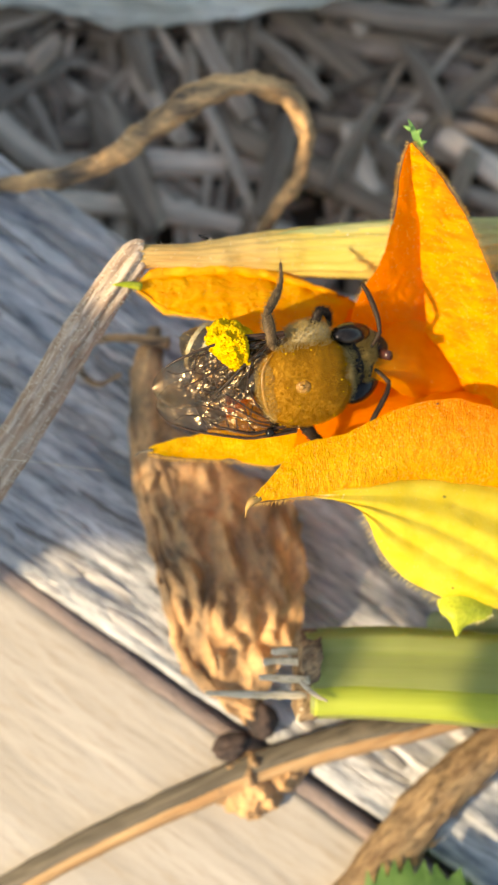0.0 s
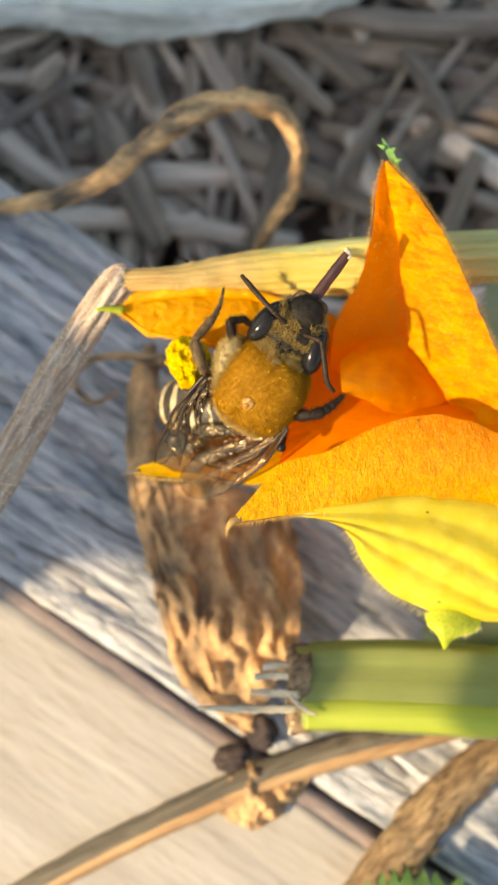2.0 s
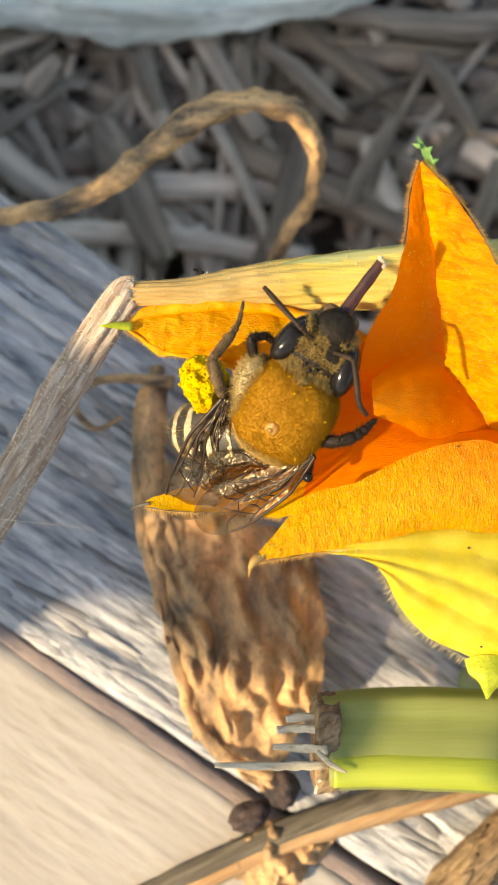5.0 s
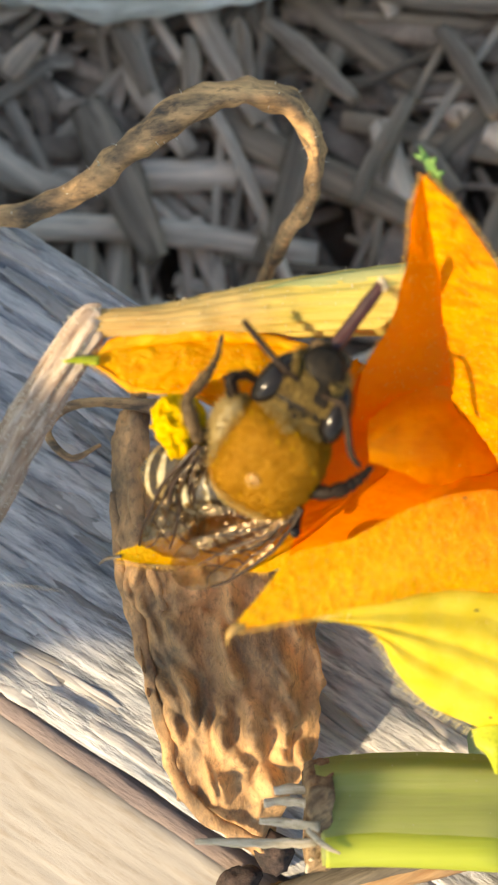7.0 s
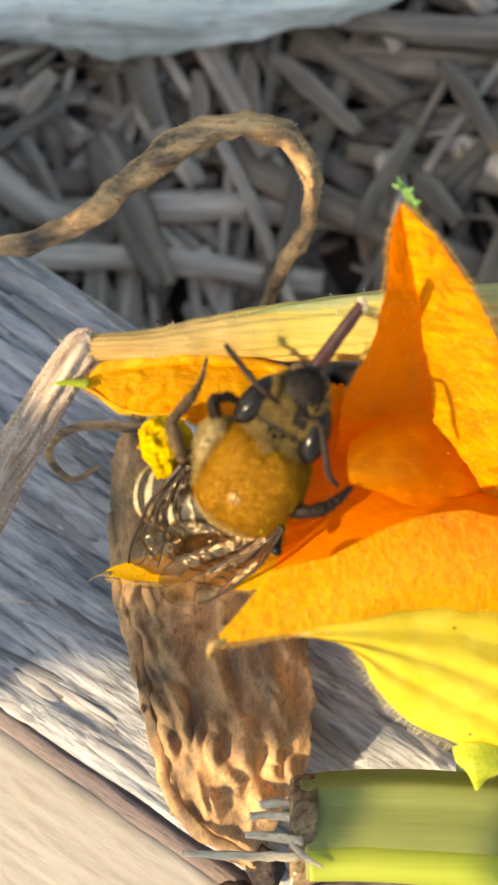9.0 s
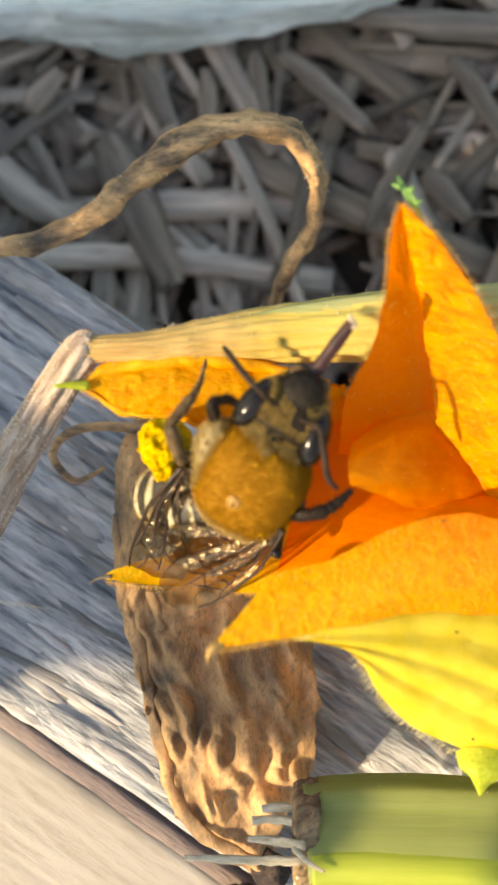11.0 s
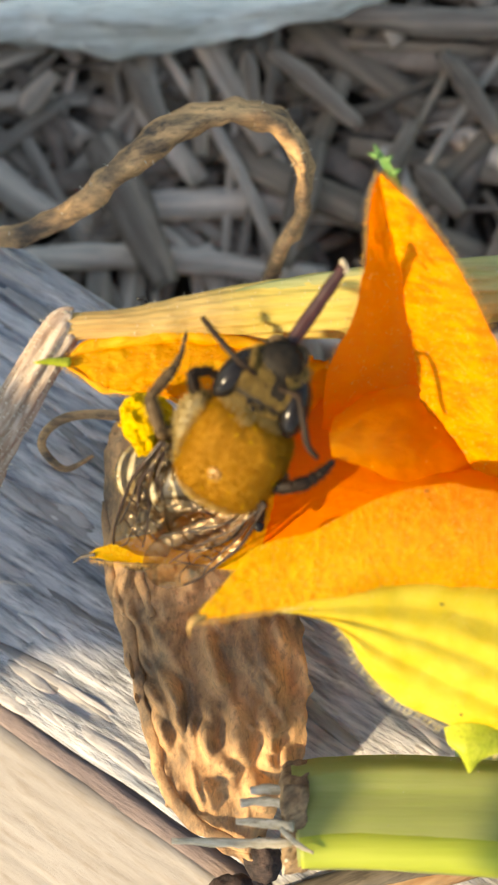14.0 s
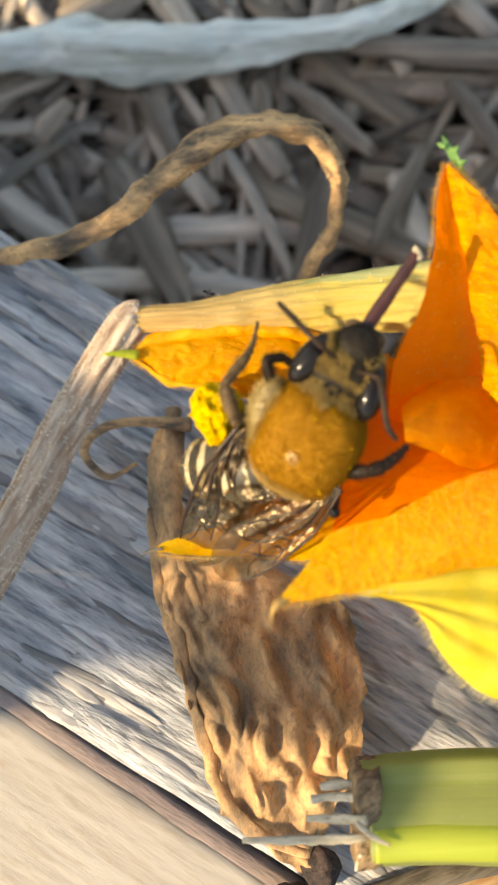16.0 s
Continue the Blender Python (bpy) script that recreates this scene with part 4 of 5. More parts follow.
    petal("petal_outside", [(2.8, -0.3, -0.25), (2.85, -0.8, -0.3), (2.93, -1.48, -0.5), (3.2, -2.0, -0.65), (3.3, -2.5, -0.9)],
          [(3.0, -0.3, -0.6), (3.1, -0.9, -0.6), (3.25, -1.6, -0.7), (3.4, -2.2, -0.85), (3.5, -2.7, -1.0)],
          [(2.6, -0.1, -1.2), (3.0, -0.8, -1.2), (3.5, -1.6, -1.2), (3.6, -2.3, -1.2), (3.7, -2.8, -1.2)], M["yellow"], nu=30, nv=20)
    left = petal("petal", [(-1.3, 0.69, -0.34), (-1.10, 0.84, -0.44), (-0.70, 0.93, -0.50), (-0.24, 0.95, -0.58), (0.23, 0.90, -0.70), (0.81, 0.76, -0.85), (1.3, 0.6, -1.1), (1.7, 0.5, -1.5)],
                 [(-1.3, 0.67, -0.33), (-1.05, 0.70, -0.41), (-0.65, 0.69, -0.47), (-0.2, 0.6, -0.56), (0.2, 0.5, -0.68), (0.7, 0.35, -0.88), (1.25, 0.25, -1.2), (1.7, 0.2, -1.6)],
                 [(-1.3, 0.66, -0.34), (-1.12, 0.55, -0.46), (-0.92, 0.44, -0.53), (-0.5, 0.40, -0.62), (-0.1, 0.2, -0.78), (0.5, -0.05, -1.0), (1.15, -0.2, -1.3), (1.7, -0.2, -1.6)],
                 M["amber"], "pointed orange petal under the bee", nu=90, nv=36, ruffle=0.035, scale=5, ragged=0.25)
    low = petal("petal", [(-1.14, -0.94, -0.60), (-0.89, -0.84, -0.67), (-0.48, -0.72, -0.75), (-0.01, -0.36, -0.82), (0.40, -0.10, -0.88), (1.00, 0.10, -1.15), (1.60, 0.10, -1.60)],
                [(-1.14, -0.96, -0.60), (-0.83, -0.95, -0.67), (-0.42, -0.90, -0.68), (0.05, -0.75, -0.68), (0.45, -0.58, -0.70), (1.05, -0.45, -1.0), (1.60, -0.40, -1.50)],
                [(-1.14, -0.98, -0.60), (-0.82, -1.03, -0.62), (-0.29, -1.04, -0.62), (0.16, -1.09, -0.58), (0.50, -0.95, -0.65), (1.10, -0.80, -0.93), (1.60, -0.70, -1.40)],
                M["lemon"], "narrow golden petal under the bee", nu=50, nv=26, ruffle=0.02, scale=5)
    bm = bmesh.new()
    sweep(bm, [(-1.32, 0.67, -0.34), (-1.12, 0.555, -0.46), (-0.98, 0.46, -0.52), (-0.84, 0.44, -0.54), (-0.5, 0.41, -0.61), (-0.2, 0.28, -0.72)], [0.01, 0.022, 0.036, 0.02, 0.028, 0.012], 60, 12, rough=0.9, scale=7)
    part("rolled_rim", bm, M["rim"], left, "ragged yellow rolled edge")
    bm = bmesh.new()
    sweep(bm, [(-1.30, 0.69, -0.34), (-1.10, 0.82, -0.43), (-0.70, 0.90, -0.49), (-0.24, 0.92, -0.57), (0.23, 0.87, -0.69), (0.81, 0.74, -0.84)], [0.015, 0.05, 0.065, 0.06, 0.05, 0.02], 70, 12, rough=0.5, scale=7)
    part("rolled_rim", bm, M["rim"], left, "soft yellow rolled edge")
    bm = bmesh.new()
    sweep(bm, [(-0.04, -1.42, 0.27), (-0.12, -1.46, 0.30), (-0.16, -1.51, 0.28), (-0.165, -1.56, 0.22), (-0.165, -1.61, 0.15)], [0.036, 0.040, 0.024, 0.012, 0.007], 24, 9, rough=0.3, scale=9)
    part("petal_tip", bm, M["stemdry"], lip, "browned hooked petal tip")
    for src, n, seed in ((lip, 420, 51), (up_right, 300, 52), (up, 60, 53), (inner, 40, 54), (left, 90, 55), (low, 60, 56)):
        bm = bmesh.new()
        for p, q in scatter(src, n, seed):
            ball(bm, p + (q if q.z > 0 else -q) * 0.012, [0.0028 + 0.004 * noise.cell(p * 31) ** 2] * 3, rings=4, sides=6)
        part("gland", bm, M["gland"], src, "tiny shining yellow glands", kind="stuff")
    bm = bmesh.new()
    for p, q in scatter(lip, 2, 58) + scatter(out, 3, 59):
        ball(bm, p + (q if q.z > 0 else -q) * 0.008, (0.014, 0.010, 0.008), rings=5, sides=7)
    part("speck", bm, M["husk"], ob, "tiny black specks", kind="stuff")
    petal("throat", [(-0.3, 0.6, -1.3), (-0.3, 0.0, -1.35), (-0.3, -0.5, -1.3), (-0.2, -1.0, -1.2)],
          [(1.05, 0.6, -0.95), (1.05, 0.0, -0.84), (1.0, -0.45, -0.52), (1.0, -0.9, -0.22)],
          [(2.4, 0.6, -1.2), (2.4, -0.1, -1.08), (2.4, -0.4, -0.5), (2.4, -0.7, -0.35)], M["orange"], nu=40, nv=40, ruffle=0.02)
    bm = bmesh.new()
    sweep(bm, [(3.2, -1.4, -1.0), (3.45, -2.2, -1.3), (3.9, -3.0, -1.8), (4.6, -4.0, -2.6)], [0.75, 0.55, 0.25, 0.22], 30, 20, shape=ribbed(5, 0.06))
    part("calyx_tube", bm, M["sepal"], ob)
    bm = bmesh.new()
    sheet(bm, [(1.90, -2.42, -0.64), (1.92, -2.55, -0.58), (2.02, -2.64, -0.56), (2.095, -2.81, -0.6)], [(2.15, -2.38, -0.55), (2.12, -2.55, -0.48), (2.08, -2.66, -0.5), (2.105, -2.81, -0.6)],
          [(2.50, -2.46, -0.7), (2.44, -2.62, -0.62), (2.2, -2.70, -0.58), (2.115, -2.81, -0.6)], 24, 16, ruffle=0.02)
    part("sepal", bm, M["sepal"], ob, "small green hooked sepal")
    bm = bmesh.new()
    sheet(bm, [(1.33, 2.34, 0.24), (1.36, 2.26, 0.2), (1.42, 2.16, 0.1), (1.55, 1.98, 0.0)], [(1.345, 2.34, 0.23), (1.42, 2.25, 0.18), (1.48, 2.15, 0.08), (1.57, 1.98, -0.02)],
          [(1.36, 2.33, 0.22), (1.45, 2.23, 0.16), (1.53, 2.12, 0.06), (1.6, 1.98, -0.04)], 16, 7, ruffle=0.01)
    for root, tip in (((1.37, 2.25, 0.2), (1.30, 2.27, 0.22)), ((1.45, 2.22, 0.16), (1.49, 2.26, 0.18)), ((1.50, 2.14, 0.08), (1.56, 2.16, 0.1))):
        sweep(bm, [root, [(u + v) / 2 for u, v in zip(root, tip)], tip], [0.03, 0.022, 0.004], 6, 6)
    part("sepal", bm, M["tipgreen"], ob, "toothed green sepal tip")
    bm = bmesh.new()
    sweep(bm, [(-1.52, 0.665, -0.20), (-1.4, 0.68, -0.26), (-1.25, 0.68, -0.34)], [0.008, 0.03, 0.045], 12, 8)
    part("sepal", bm, M["sepal"], ob)
    bm = bmesh.new()
    sweep(bm, [(-1.27, -1.03, -0.62), (-1.20, -0.98, -0.61), (-1.08, -0.96, -0.61)], [0.006, 0.013, 0.02], 12, 8)
    part("sepal", bm, M["greybark"], ob)
    bm = bmesh.new()
    edge_hairs(bm, [(1.37, 2.14, 0.12), (1.29, 1.84, 0.05), (1.27, 1.52, -0.05), (1.15, 1.02, -0.2), (0.94, 0.6, -0.35)], (-1, 0.1, 0.1), 220, 0.038, 0.0025, 11)
    edge_hairs(bm, [(1.41, 2.14, 0.12), (1.73, 1.82, 0.05), (2.02, 1.4, 0), (2.33, 0.79, -0.1), (2.61, 0.15, -0.15), (2.80, -0.3, -0.22), (2.99, -0.85, -0.3)], (1, 0.5, 0.1), 380, 0.045, 0.0025, 12)
    edge_hairs(bm, [(-0.14, -1.49, 0.3), (0.24, -1.43, 0.21), (0.58, -1.38, 0.13)], (-0.1, -1, 0.1), 130, 0.04, 0.0025, 14)
    edge_hairs(bm, [(-1.13, -1.00, -0.60), (-0.82, -1.04, -0.62), (-0.29, -1.05, -0.62), (0.16, -1.10, -0.60)], (0, -1, 0.1), 200, 0.042, 0.0025, 15)
    edge_hairs(bm, [(-1.32, 0.65, -0.34), (-1.12, 0.53, -0.46), (-0.95, 0.43, -0.52), (-0.5, 0.40, -0.61)], (-0.3, -1, 0.1), 110, 0.03, 0.003, 17)
    edge_hairs(bm, [(-1.30, 0.72, -0.34), (-1.10, 0.86, -0.43), (-0.70, 0.95, -0.49), (-0.24, 0.96, -0.57), (0.23, 0.9, -0.69)], (0.0, 1, 0.2), 160, 0.03, 0.003, 18)
    for src, n, seed in ((up, 250, 21), (up_right, 500, 20), (lip, 900, 22), (out, 400, 23), (left, 200, 24), (low, 300, 25)):
        hairs(bm, [(p, q if q.z > 0 else -q) for p, q in scatter(src, n, seed)], 0.016, 0.0035, 0.5, 0.5, seed)
    part("hair", bm, M["petalfuzz"], ob, kind="stuff")
    bm = bmesh.new()
    edge_hairs(bm, [(0.58, -1.38, 0.13), (0.94, -1.37, 0.02), (1.11, -1.7, -0.2), (1.31, -2.01, -0.38), (1.57, -2.23, -0.52), (1.97, -2.44, -0.62), (2.45, -2.5, -0.68)], (-0.85, -0.75, 0.25), 150, 0.075, 0.0036, 13)
    edge_hairs(bm, [(1.95, -2.5, -0.58), (2.05, -2.62, -0.57), (2.3, -2.64, -0.58), (2.48, -2.57, -0.62)], (-0.4, -1, 0.2), 60, 0.06, 0.0036, 16)
    part("bristle", bm, M["bristle"], ob, kind="stuff")


def make_green_leaf(name, pts, at, label, skin):
    ob = thing(name, at, label, "leaf")
    bm = bmesh.new()
    grid = sheet(bm, *pts, nu=60, nv=40, ruffle=0.04, scale=2.5)
    for i, row in enumerate(grid):
        tooth = 0.16 * (i % 4) / 3 * (0.7 + 0.5 * noise.noise(Vector((i * 0.7, 0, 0))))
        row[0].co += (row[0].co - row[3].co).normalized() * tooth
        row[-1].co += (row[-1].co - row[-4].co).normalized() * tooth
    for j, v in enumerate(grid[0]):
        v.co += (v.co - grid[3][j].co).normalized() * 0.2 * (j % 5) / 4
    part("blade", bm, M[skin], ob)
    return ob


make_bent_stem()
make_stub()
make_flower()
make_green_leaf("squash_leaf", ([(2.74, 1.15, -1.7), (2.72, 0.7, -1.6), (2.85, 0.3, -1.7), (3.3, -0.3, -1.9)],
                                [(3.4, 1.4, -1.9), (3.4, 0.8, -1.8), (3.5, 0.2, -1.9), (3.8, -0.4, -2)],
                                [(4.6, 1.6, -2.2), (4.6, 0.9, -2.2), (4.6, 0.1, -2.2), (4.6, -0.6, -2.2)]), (3.2, 0.6, -1.8), "pale green squash leaf behind the blossom", "paleleaf")
make_green_leaf("squash_leaf", ([(1.4, -5.85, -2.0), (1.55, -6.2, -1.9), (1.6, -6.8, -1.9), (1.8, -7.6, -2.0)],
                                [(1.95, -5.6, -1.95), (2.1, -6.2, -1.7), (2.2, -6.8, -1.7), (2.3, -7.6, -1.9)],
                                [(2.75, -5.8, -2.0), (2.9, -6.2, -1.9), (3.0, -6.8, -1.9), (3.0, -7.6, -2.0)]), (2.1, -6.4, -1.9), "jagged green squash leaf over the plank", "leaf")


def make_shade_leaf(mid, half_x, half_y, foot, turn=0):
    """A broad squash leaf on its stalk, added out of view between bed and sun to cast shade."""
    x, y, z = mid
    ob = thing("squash_leaf", (x, y, z), "added squash leaf out of view that shades the bed", "leaf", "squash leaves over the bed")
    bm = bmesh.new()
    sheet(bm, [(x - half_x * 0.3, y + half_y, z), (x - half_x, y + half_y * 0.4, z + 0.1), (x - half_x, y - half_y * 0.4, z + 0.1), (x - half_x * 0.3, y - half_y, z)],
          [(x, y + half_y * 1.05, z), (x, y + half_y * 0.4, z + 0.3), (x, y - half_y * 0.4, z + 0.3), (x, y - half_y * 1.1, z)],
          [(x + half_x * 0.3, y + half_y, z), (x + half_x, y + half_y * 0.4, z + 0.1), (x + half_x, y - half_y * 0.4, z + 0.1), (x + half_x * 0.3, y - half_y, z)],
          36, 26, ruffle=0.08, scale=1.5, ragged=0.2)
    spin = Matrix.Rotation(radians(turn), 3, "Z")
    for v in bm.verts:
        v.co = Vector(mid) + spin @ (v.co - Vector(mid))
    part("blade", bm, M["leaf"], ob)
    bm = bmesh.new()
    sweep(bm, [(x, y, z + 0.2), (0.6 * x + 0.4 * foot[0], 0.6 * y + 0.4 * foot[1], z - 3), (foot[0], foot[1], -GROUND)], [0.2, 0.3, 0.35], 24, 12, shape=ribbed(7, 0.06))
    part("stalk", bm, M["stub"], ob)


# Unseen leaves, added and placed so that their shade falls on the bed.
make_shade_leaf((-13.0, -3.8, 6.0), 1.9, 2.3, (-17, -1))
make_shade_leaf((-14.1, -0.1, 6.3), 3.6, 1.6, (-16.5, 1))
make_shade_leaf((-11.6, -3.4, 6.6), 1.8, 1.3, (-16, 0))
make_shade_leaf((-9.15, -4.66, 6.0), 2.0, 0.58, (-15, -1), -28)
make_shade_leaf((-7.95, -5.85, 6.0), 0.9, 0.75, (-14, -2), -30)
make_shade_leaf((-8.72, -6.36, 6.2), 0.62, 0.52, (-14, -1), -30)
make_shade_leaf((-9.42, -5.22, 6.0), 0.8, 0.6, (-14, -3), -20)
make_shade_leaf((-4.9, -6.45, 6.0), 1.1, 0.8, (-3, -14))
make_shade_leaf((-11.5, -1.15, 6.4), 0.95, 0.5, (-14, 3), 30)
make_shade_leaf((-10.5, -2.1, 6.4), 0.75, 0.6, (-13, 1), 30)
make_shade_leaf((-9.9, 0.8, 6.2), 1.5, 1.25, (-12, 3))


# ---------------------------------------------------------------- the bee, in its own space: x ahead, y to its left, z up, thorax at 0
def make_bee():
    bee = thing("bee", (0, 0, 0), "furry tan bee with dark head, smoky wings and pollen", "bee", local=True)
    bm = bmesh.new()
    ball(bm, (0.01, -0.05, 0), (0.455, 0.42, 0.35), rings=32, sides=48, rough=0.04, power=2.7)
    thorax = part("thorax", bm, M["thorax"], bee)
    spot = Vector((-0.06, -0.02, 0.34))
    bm = bmesh.new()
    hairs(bm, [(p, q + Vector((-0.35, 0, 0.1))) for p, q in scatter(thorax, 46000, 31, lambda p, q: (p - spot).length > 0.075)], 0.042, 0.0011, 0.75, 0.5, 31)
    part("thorax_fur", bm, M["fur"], thorax, "dense tan fur", kind="stuff")
    bm = bmesh.new()
    hairs(bm, [(p, q + Vector((0.3, 0, 0.2))) for p, q in scatter(thorax, 1500, 32, lambda p, q: p.y > 0.32 + 0.05 * noise.noise(p * 9) and -0.30 < p.x < 0.36)], 0.08, 0.002, 0.5, 0.5, 32)
    hairs(bm, [(p, q + Vector((0.6, 0, 0.3))) for p, q in scatter(thorax, 1700, 38, lambda p, q: p.x > 0.40 + 0.05 * noise.noise(p * 7) and p.z > -0.15)], 0.08, 0.002, 0.5, 0.5, 38)
    hairs(bm, [(p, q + Vector((-0.5, 0, 0.2))) for p, q in scatter(thorax, 1500, 39, lambda p, q: p.x < -0.32 + 0.04 * noise.noise(p * 7) and p.z > 0)], 0.06, 0.0018, 0.5, 0.5, 39)
    part("collar_fur", bm, M["palefur"], thorax, "pale fur round the collar and flanks", kind="stuff")

    bm = bmesh.new()
    ball(bm, (0.08, 0.37, 0.0), (0.25, 0.13, 0.18), (0, 0, 10), rough=0.08)
    shoulder = part("shoulder", bm, M["band"], thorax, "cream woolly shoulder")
    bm = bmesh.new()
    hairs(bm, scatter(shoulder, 3400, 36), 0.06, 0.002, 0.7, 0.5, 36)
    part("flank_fur", bm, M["palefur"], thorax, "cream shoulder wool", kind="stuff")
    bm = bmesh.new()
    ball(bm, spot - Vector((0, 0, 0.02)), (0.085, 0.08, 0.055), rings=14, sides=20, rough=0.15, scale=3)
    ball(bm, spot + Vector((-0.02, 0.01, 0.03)), (0.028, 0.026, 0.02), rings=10, sides=14, rough=0.2, scale=6)
    part("bald_spot", bm, M["bald"], thorax, "shiny bald spot on the back")
    bm = bmesh.new()
    sweep(bm, [(-0.28, 0.31, 0.16), (-0.39, 0.19, 0.18), (-0.43, 0.0, 0.19), (-0.41, -0.21, 0.18), (-0.32, -0.35, 0.16)], [0.012, 0.02, 0.022, 0.02, 0.012], 30, 8, flat=0.6, rough=0.3, scale=7)
    part("rear_plate", bm, M["bald"], thorax, "shiny rim of the rear thorax plate")

    bm = bmesh.new()
    for p, q in scatter(thorax, 22, 37, lambda p, q: q.z > 0.1):
        ball(bm, p + q * 0.03, (0.009, 0.009, 0.009), rings=5, sides=7)
    part("pollen_dust", bm, M["pollen"], thorax, "scattered yellow pollen grains", kind="stuff")

    # abdomen, jointed at the waist
    bm = bmesh.new()
    sweep(bm, [(-0.30, 0, -0.05), (-0.42, 0, -0.05), (-0.64, 0, -0.08), (-0.95, 0, -0.12), (-1.19, 0, -0.2), (-1.33, 0, -0.27)], [0.1, 0.26, 0.32, 0.30, 0.18, 0.03], 40, 28, flat=0.85)
    abdomen = part("abdomen", bm, M["tergite"], bee, pivot=(-0.3, 0, -0.05))
    for x, r, z in ((-0.53, 0.30, -0.065), (-0.72, 0.324, -0.09), (-0.92, 0.308, -0.12), (-1.09, 0.25, -0.165)):
        bm = bmesh.new()
        sweep(bm, [(x + 0.028, 0, z + 0.004), (x + 0.012, 0, z), (x - 0.012, 0, z - 0.003), (x - 0.028, 0, z - 0.008)], [r * 0.99, r * 1.02, r * 1.02, r * 0.985], 10, 32, flat=0.86, rough=0.03, scale=20, caps=False)
        band = part("pale_band", bm, M["cream"], abdomen, "cream hair band")
        bm = bmesh.new()
        hairs(bm, [(p, q + Vector((-0.9, 0, 0))) for p, q in scatter(band, 700, 41)], 0.022, 0.002, 0.3, 0.5, 41)
        part("band_hair", bm, M["palefur"], abdomen, kind="stuff")
    bm = bmesh.new()
    hairs(bm, [(p, q + Vector((-0.8, 0, 0))) for p, q in scatter(abdomen, 500, 33)], 0.035, 0.002, 0.3, 0.5, 33)
    part("abdomen_fur", bm, M["palefur"], abdomen, kind="stuff")

    # head, jointed at the neck; the face looks up, the mouth ahead
    neck = (0.30, 0, 0.02)
    bm = bmesh.new()
    ball(bm, (0.56, 0, 0.03), (0.30, 0.33, 0.19), rings=18, sides=26, rough=0.05)
    head = part("head", bm, M["face"], bee, pivot=neck)
    for s in (1, -1):
        bm = bmesh.new()
        ball(bm, (0.50, s * 0.275, 0.05), (0.26, 0.125, 0.16), (0, 0, s * -14), rings=20, sides=28)
        part("eye", bm, M["eye"], head, "glossy black compound eye")
    bm = bmesh.new()
    ball(bm, (0.75, 0, 0.125), (0.18, 0.19, 0.105), rings=18, sides=26, rough=0.08)
    part("clypeus", bm, M["face"], head, "bulging dark face plate")
    for x, y in ((0.33, 0.0), (0.365, 0.055), (0.365, -0.055)):
        bm = bmesh.new()
        ball(bm, (x, y, 0.19), (0.022, 0.022, 0.02), rings=8, sides=10)
        part("ocellus", bm, M["eye"], head)
    for s in (1, -1):
        bm = bmesh.new()
        sweep(bm, [(0.8, s * 0.15, 0.04), (0.9, s * 0.13, 0.05), (0.94, s * 0.04, 0.05)], [0.045, 0.04, 0.012], 12, 8)
        part("mandible", bm, M["leg"], head)
        base = (0.58, s * 0.10, 0.19)
        bm = bmesh.new()
        sweep(bm, [base, (0.6, s * 0.18, 0.27), (0.62, s * 0.27, 0.33)], [0.022, 0.02, 0.026], 10, 8)
        if s > 0:
            sweep(bm, [(0.62, 0.27, 0.33), (0.66, 0.42, 0.30), (0.72, 0.62, 0.20), (0.75, 0.72, 0.12)], [0.02, 0.027, 0.027, 0.02], 24, 9, rough=0.03)
        else:
            sweep(bm, [(0.62, -0.27, 0.33), (0.52, -0.36, 0.34), (0.32, -0.52, 0.3), (0.26, -0.64, 0.24)], [0.02, 0.027, 0.027, 0.02], 24, 9, rough=0.03)
        part("antenna", bm, M["antenna"], head, pivot=base)
    bm = bmesh.new()
    roots = scatter(head, 2600, 34, lambda p, q: q.z > 0.1 and abs(p.y) < 0.24 and 0.42 < p.x < 0.86 and noise.noise(p * 7) > 0.0)
    roots += scatter(head, 1600, 35, lambda p, q: p.x < 0.38 and abs(p.y) < 0.3)
    roots += scatter(head, 700, 42, lambda p, q: q.z > -0.2 and p.x > 0.7)
    hairs(bm, [(p, q + Vector((0.5 if p.x > 0.36 else -0.5, 0, 0.3))) for p, q in roots], 0.045, 0.0018, 0.7, 0.6, 34)
    part("face_fur", bm, M["facefur"], head, "yellowish face hair dusted with pollen", kind="stuff")
    bm = bmesh.new()
    sweep(bm, [(0.42, 0, 0.0), (0.80, 0, 0.0), (1.05, 0, 0.02), (1.28, 0, 0.05), (1.38, 0, 0.06)], [0.05, 0.06, 0.055, 0.05, 0.045], 30, 10, flat=0.8, rough=0.1, scale=8)
    tongue = part("tongue", bm, M["tongue"], head, "stretched dark maroon tongue", pivot=(0.80, 0, 0.0))
    bm = bmesh.new()
    for k in range(5):
        ball(bm, (1.365 + 0.02 * k % 0.05, 0.03 * (k % 3 - 1), 0.07), (0.03, 0.025, 0.025), rings=6, sides=8, rough=0.3)
    part("pollen_clot", bm, M["torn"], tongue)

    # legs: femur, shin and foot of each
    def leg(name, pts, radii, label="", skin="leg"):
        bm = bmesh.new()
        for k, (p, q) in enumerate(zip(pts, pts[1:])):
            p, q = Vector(p), Vector(q)
            r0, r1 = radii[k], radii[k + 1]
            steps = 2 if k >= len(pts) - 3 and len(pts) > 4 else 1
            for n in range(steps):
                a, b = p.lerp(q, n / steps), p.lerp(q, (n + 1) / steps)
                ra, rb = r0 + (r1 - r0) * n / steps, r0 + (r1 - r0) * (n + 1) / steps
                m = 0.5 * (ra + rb)
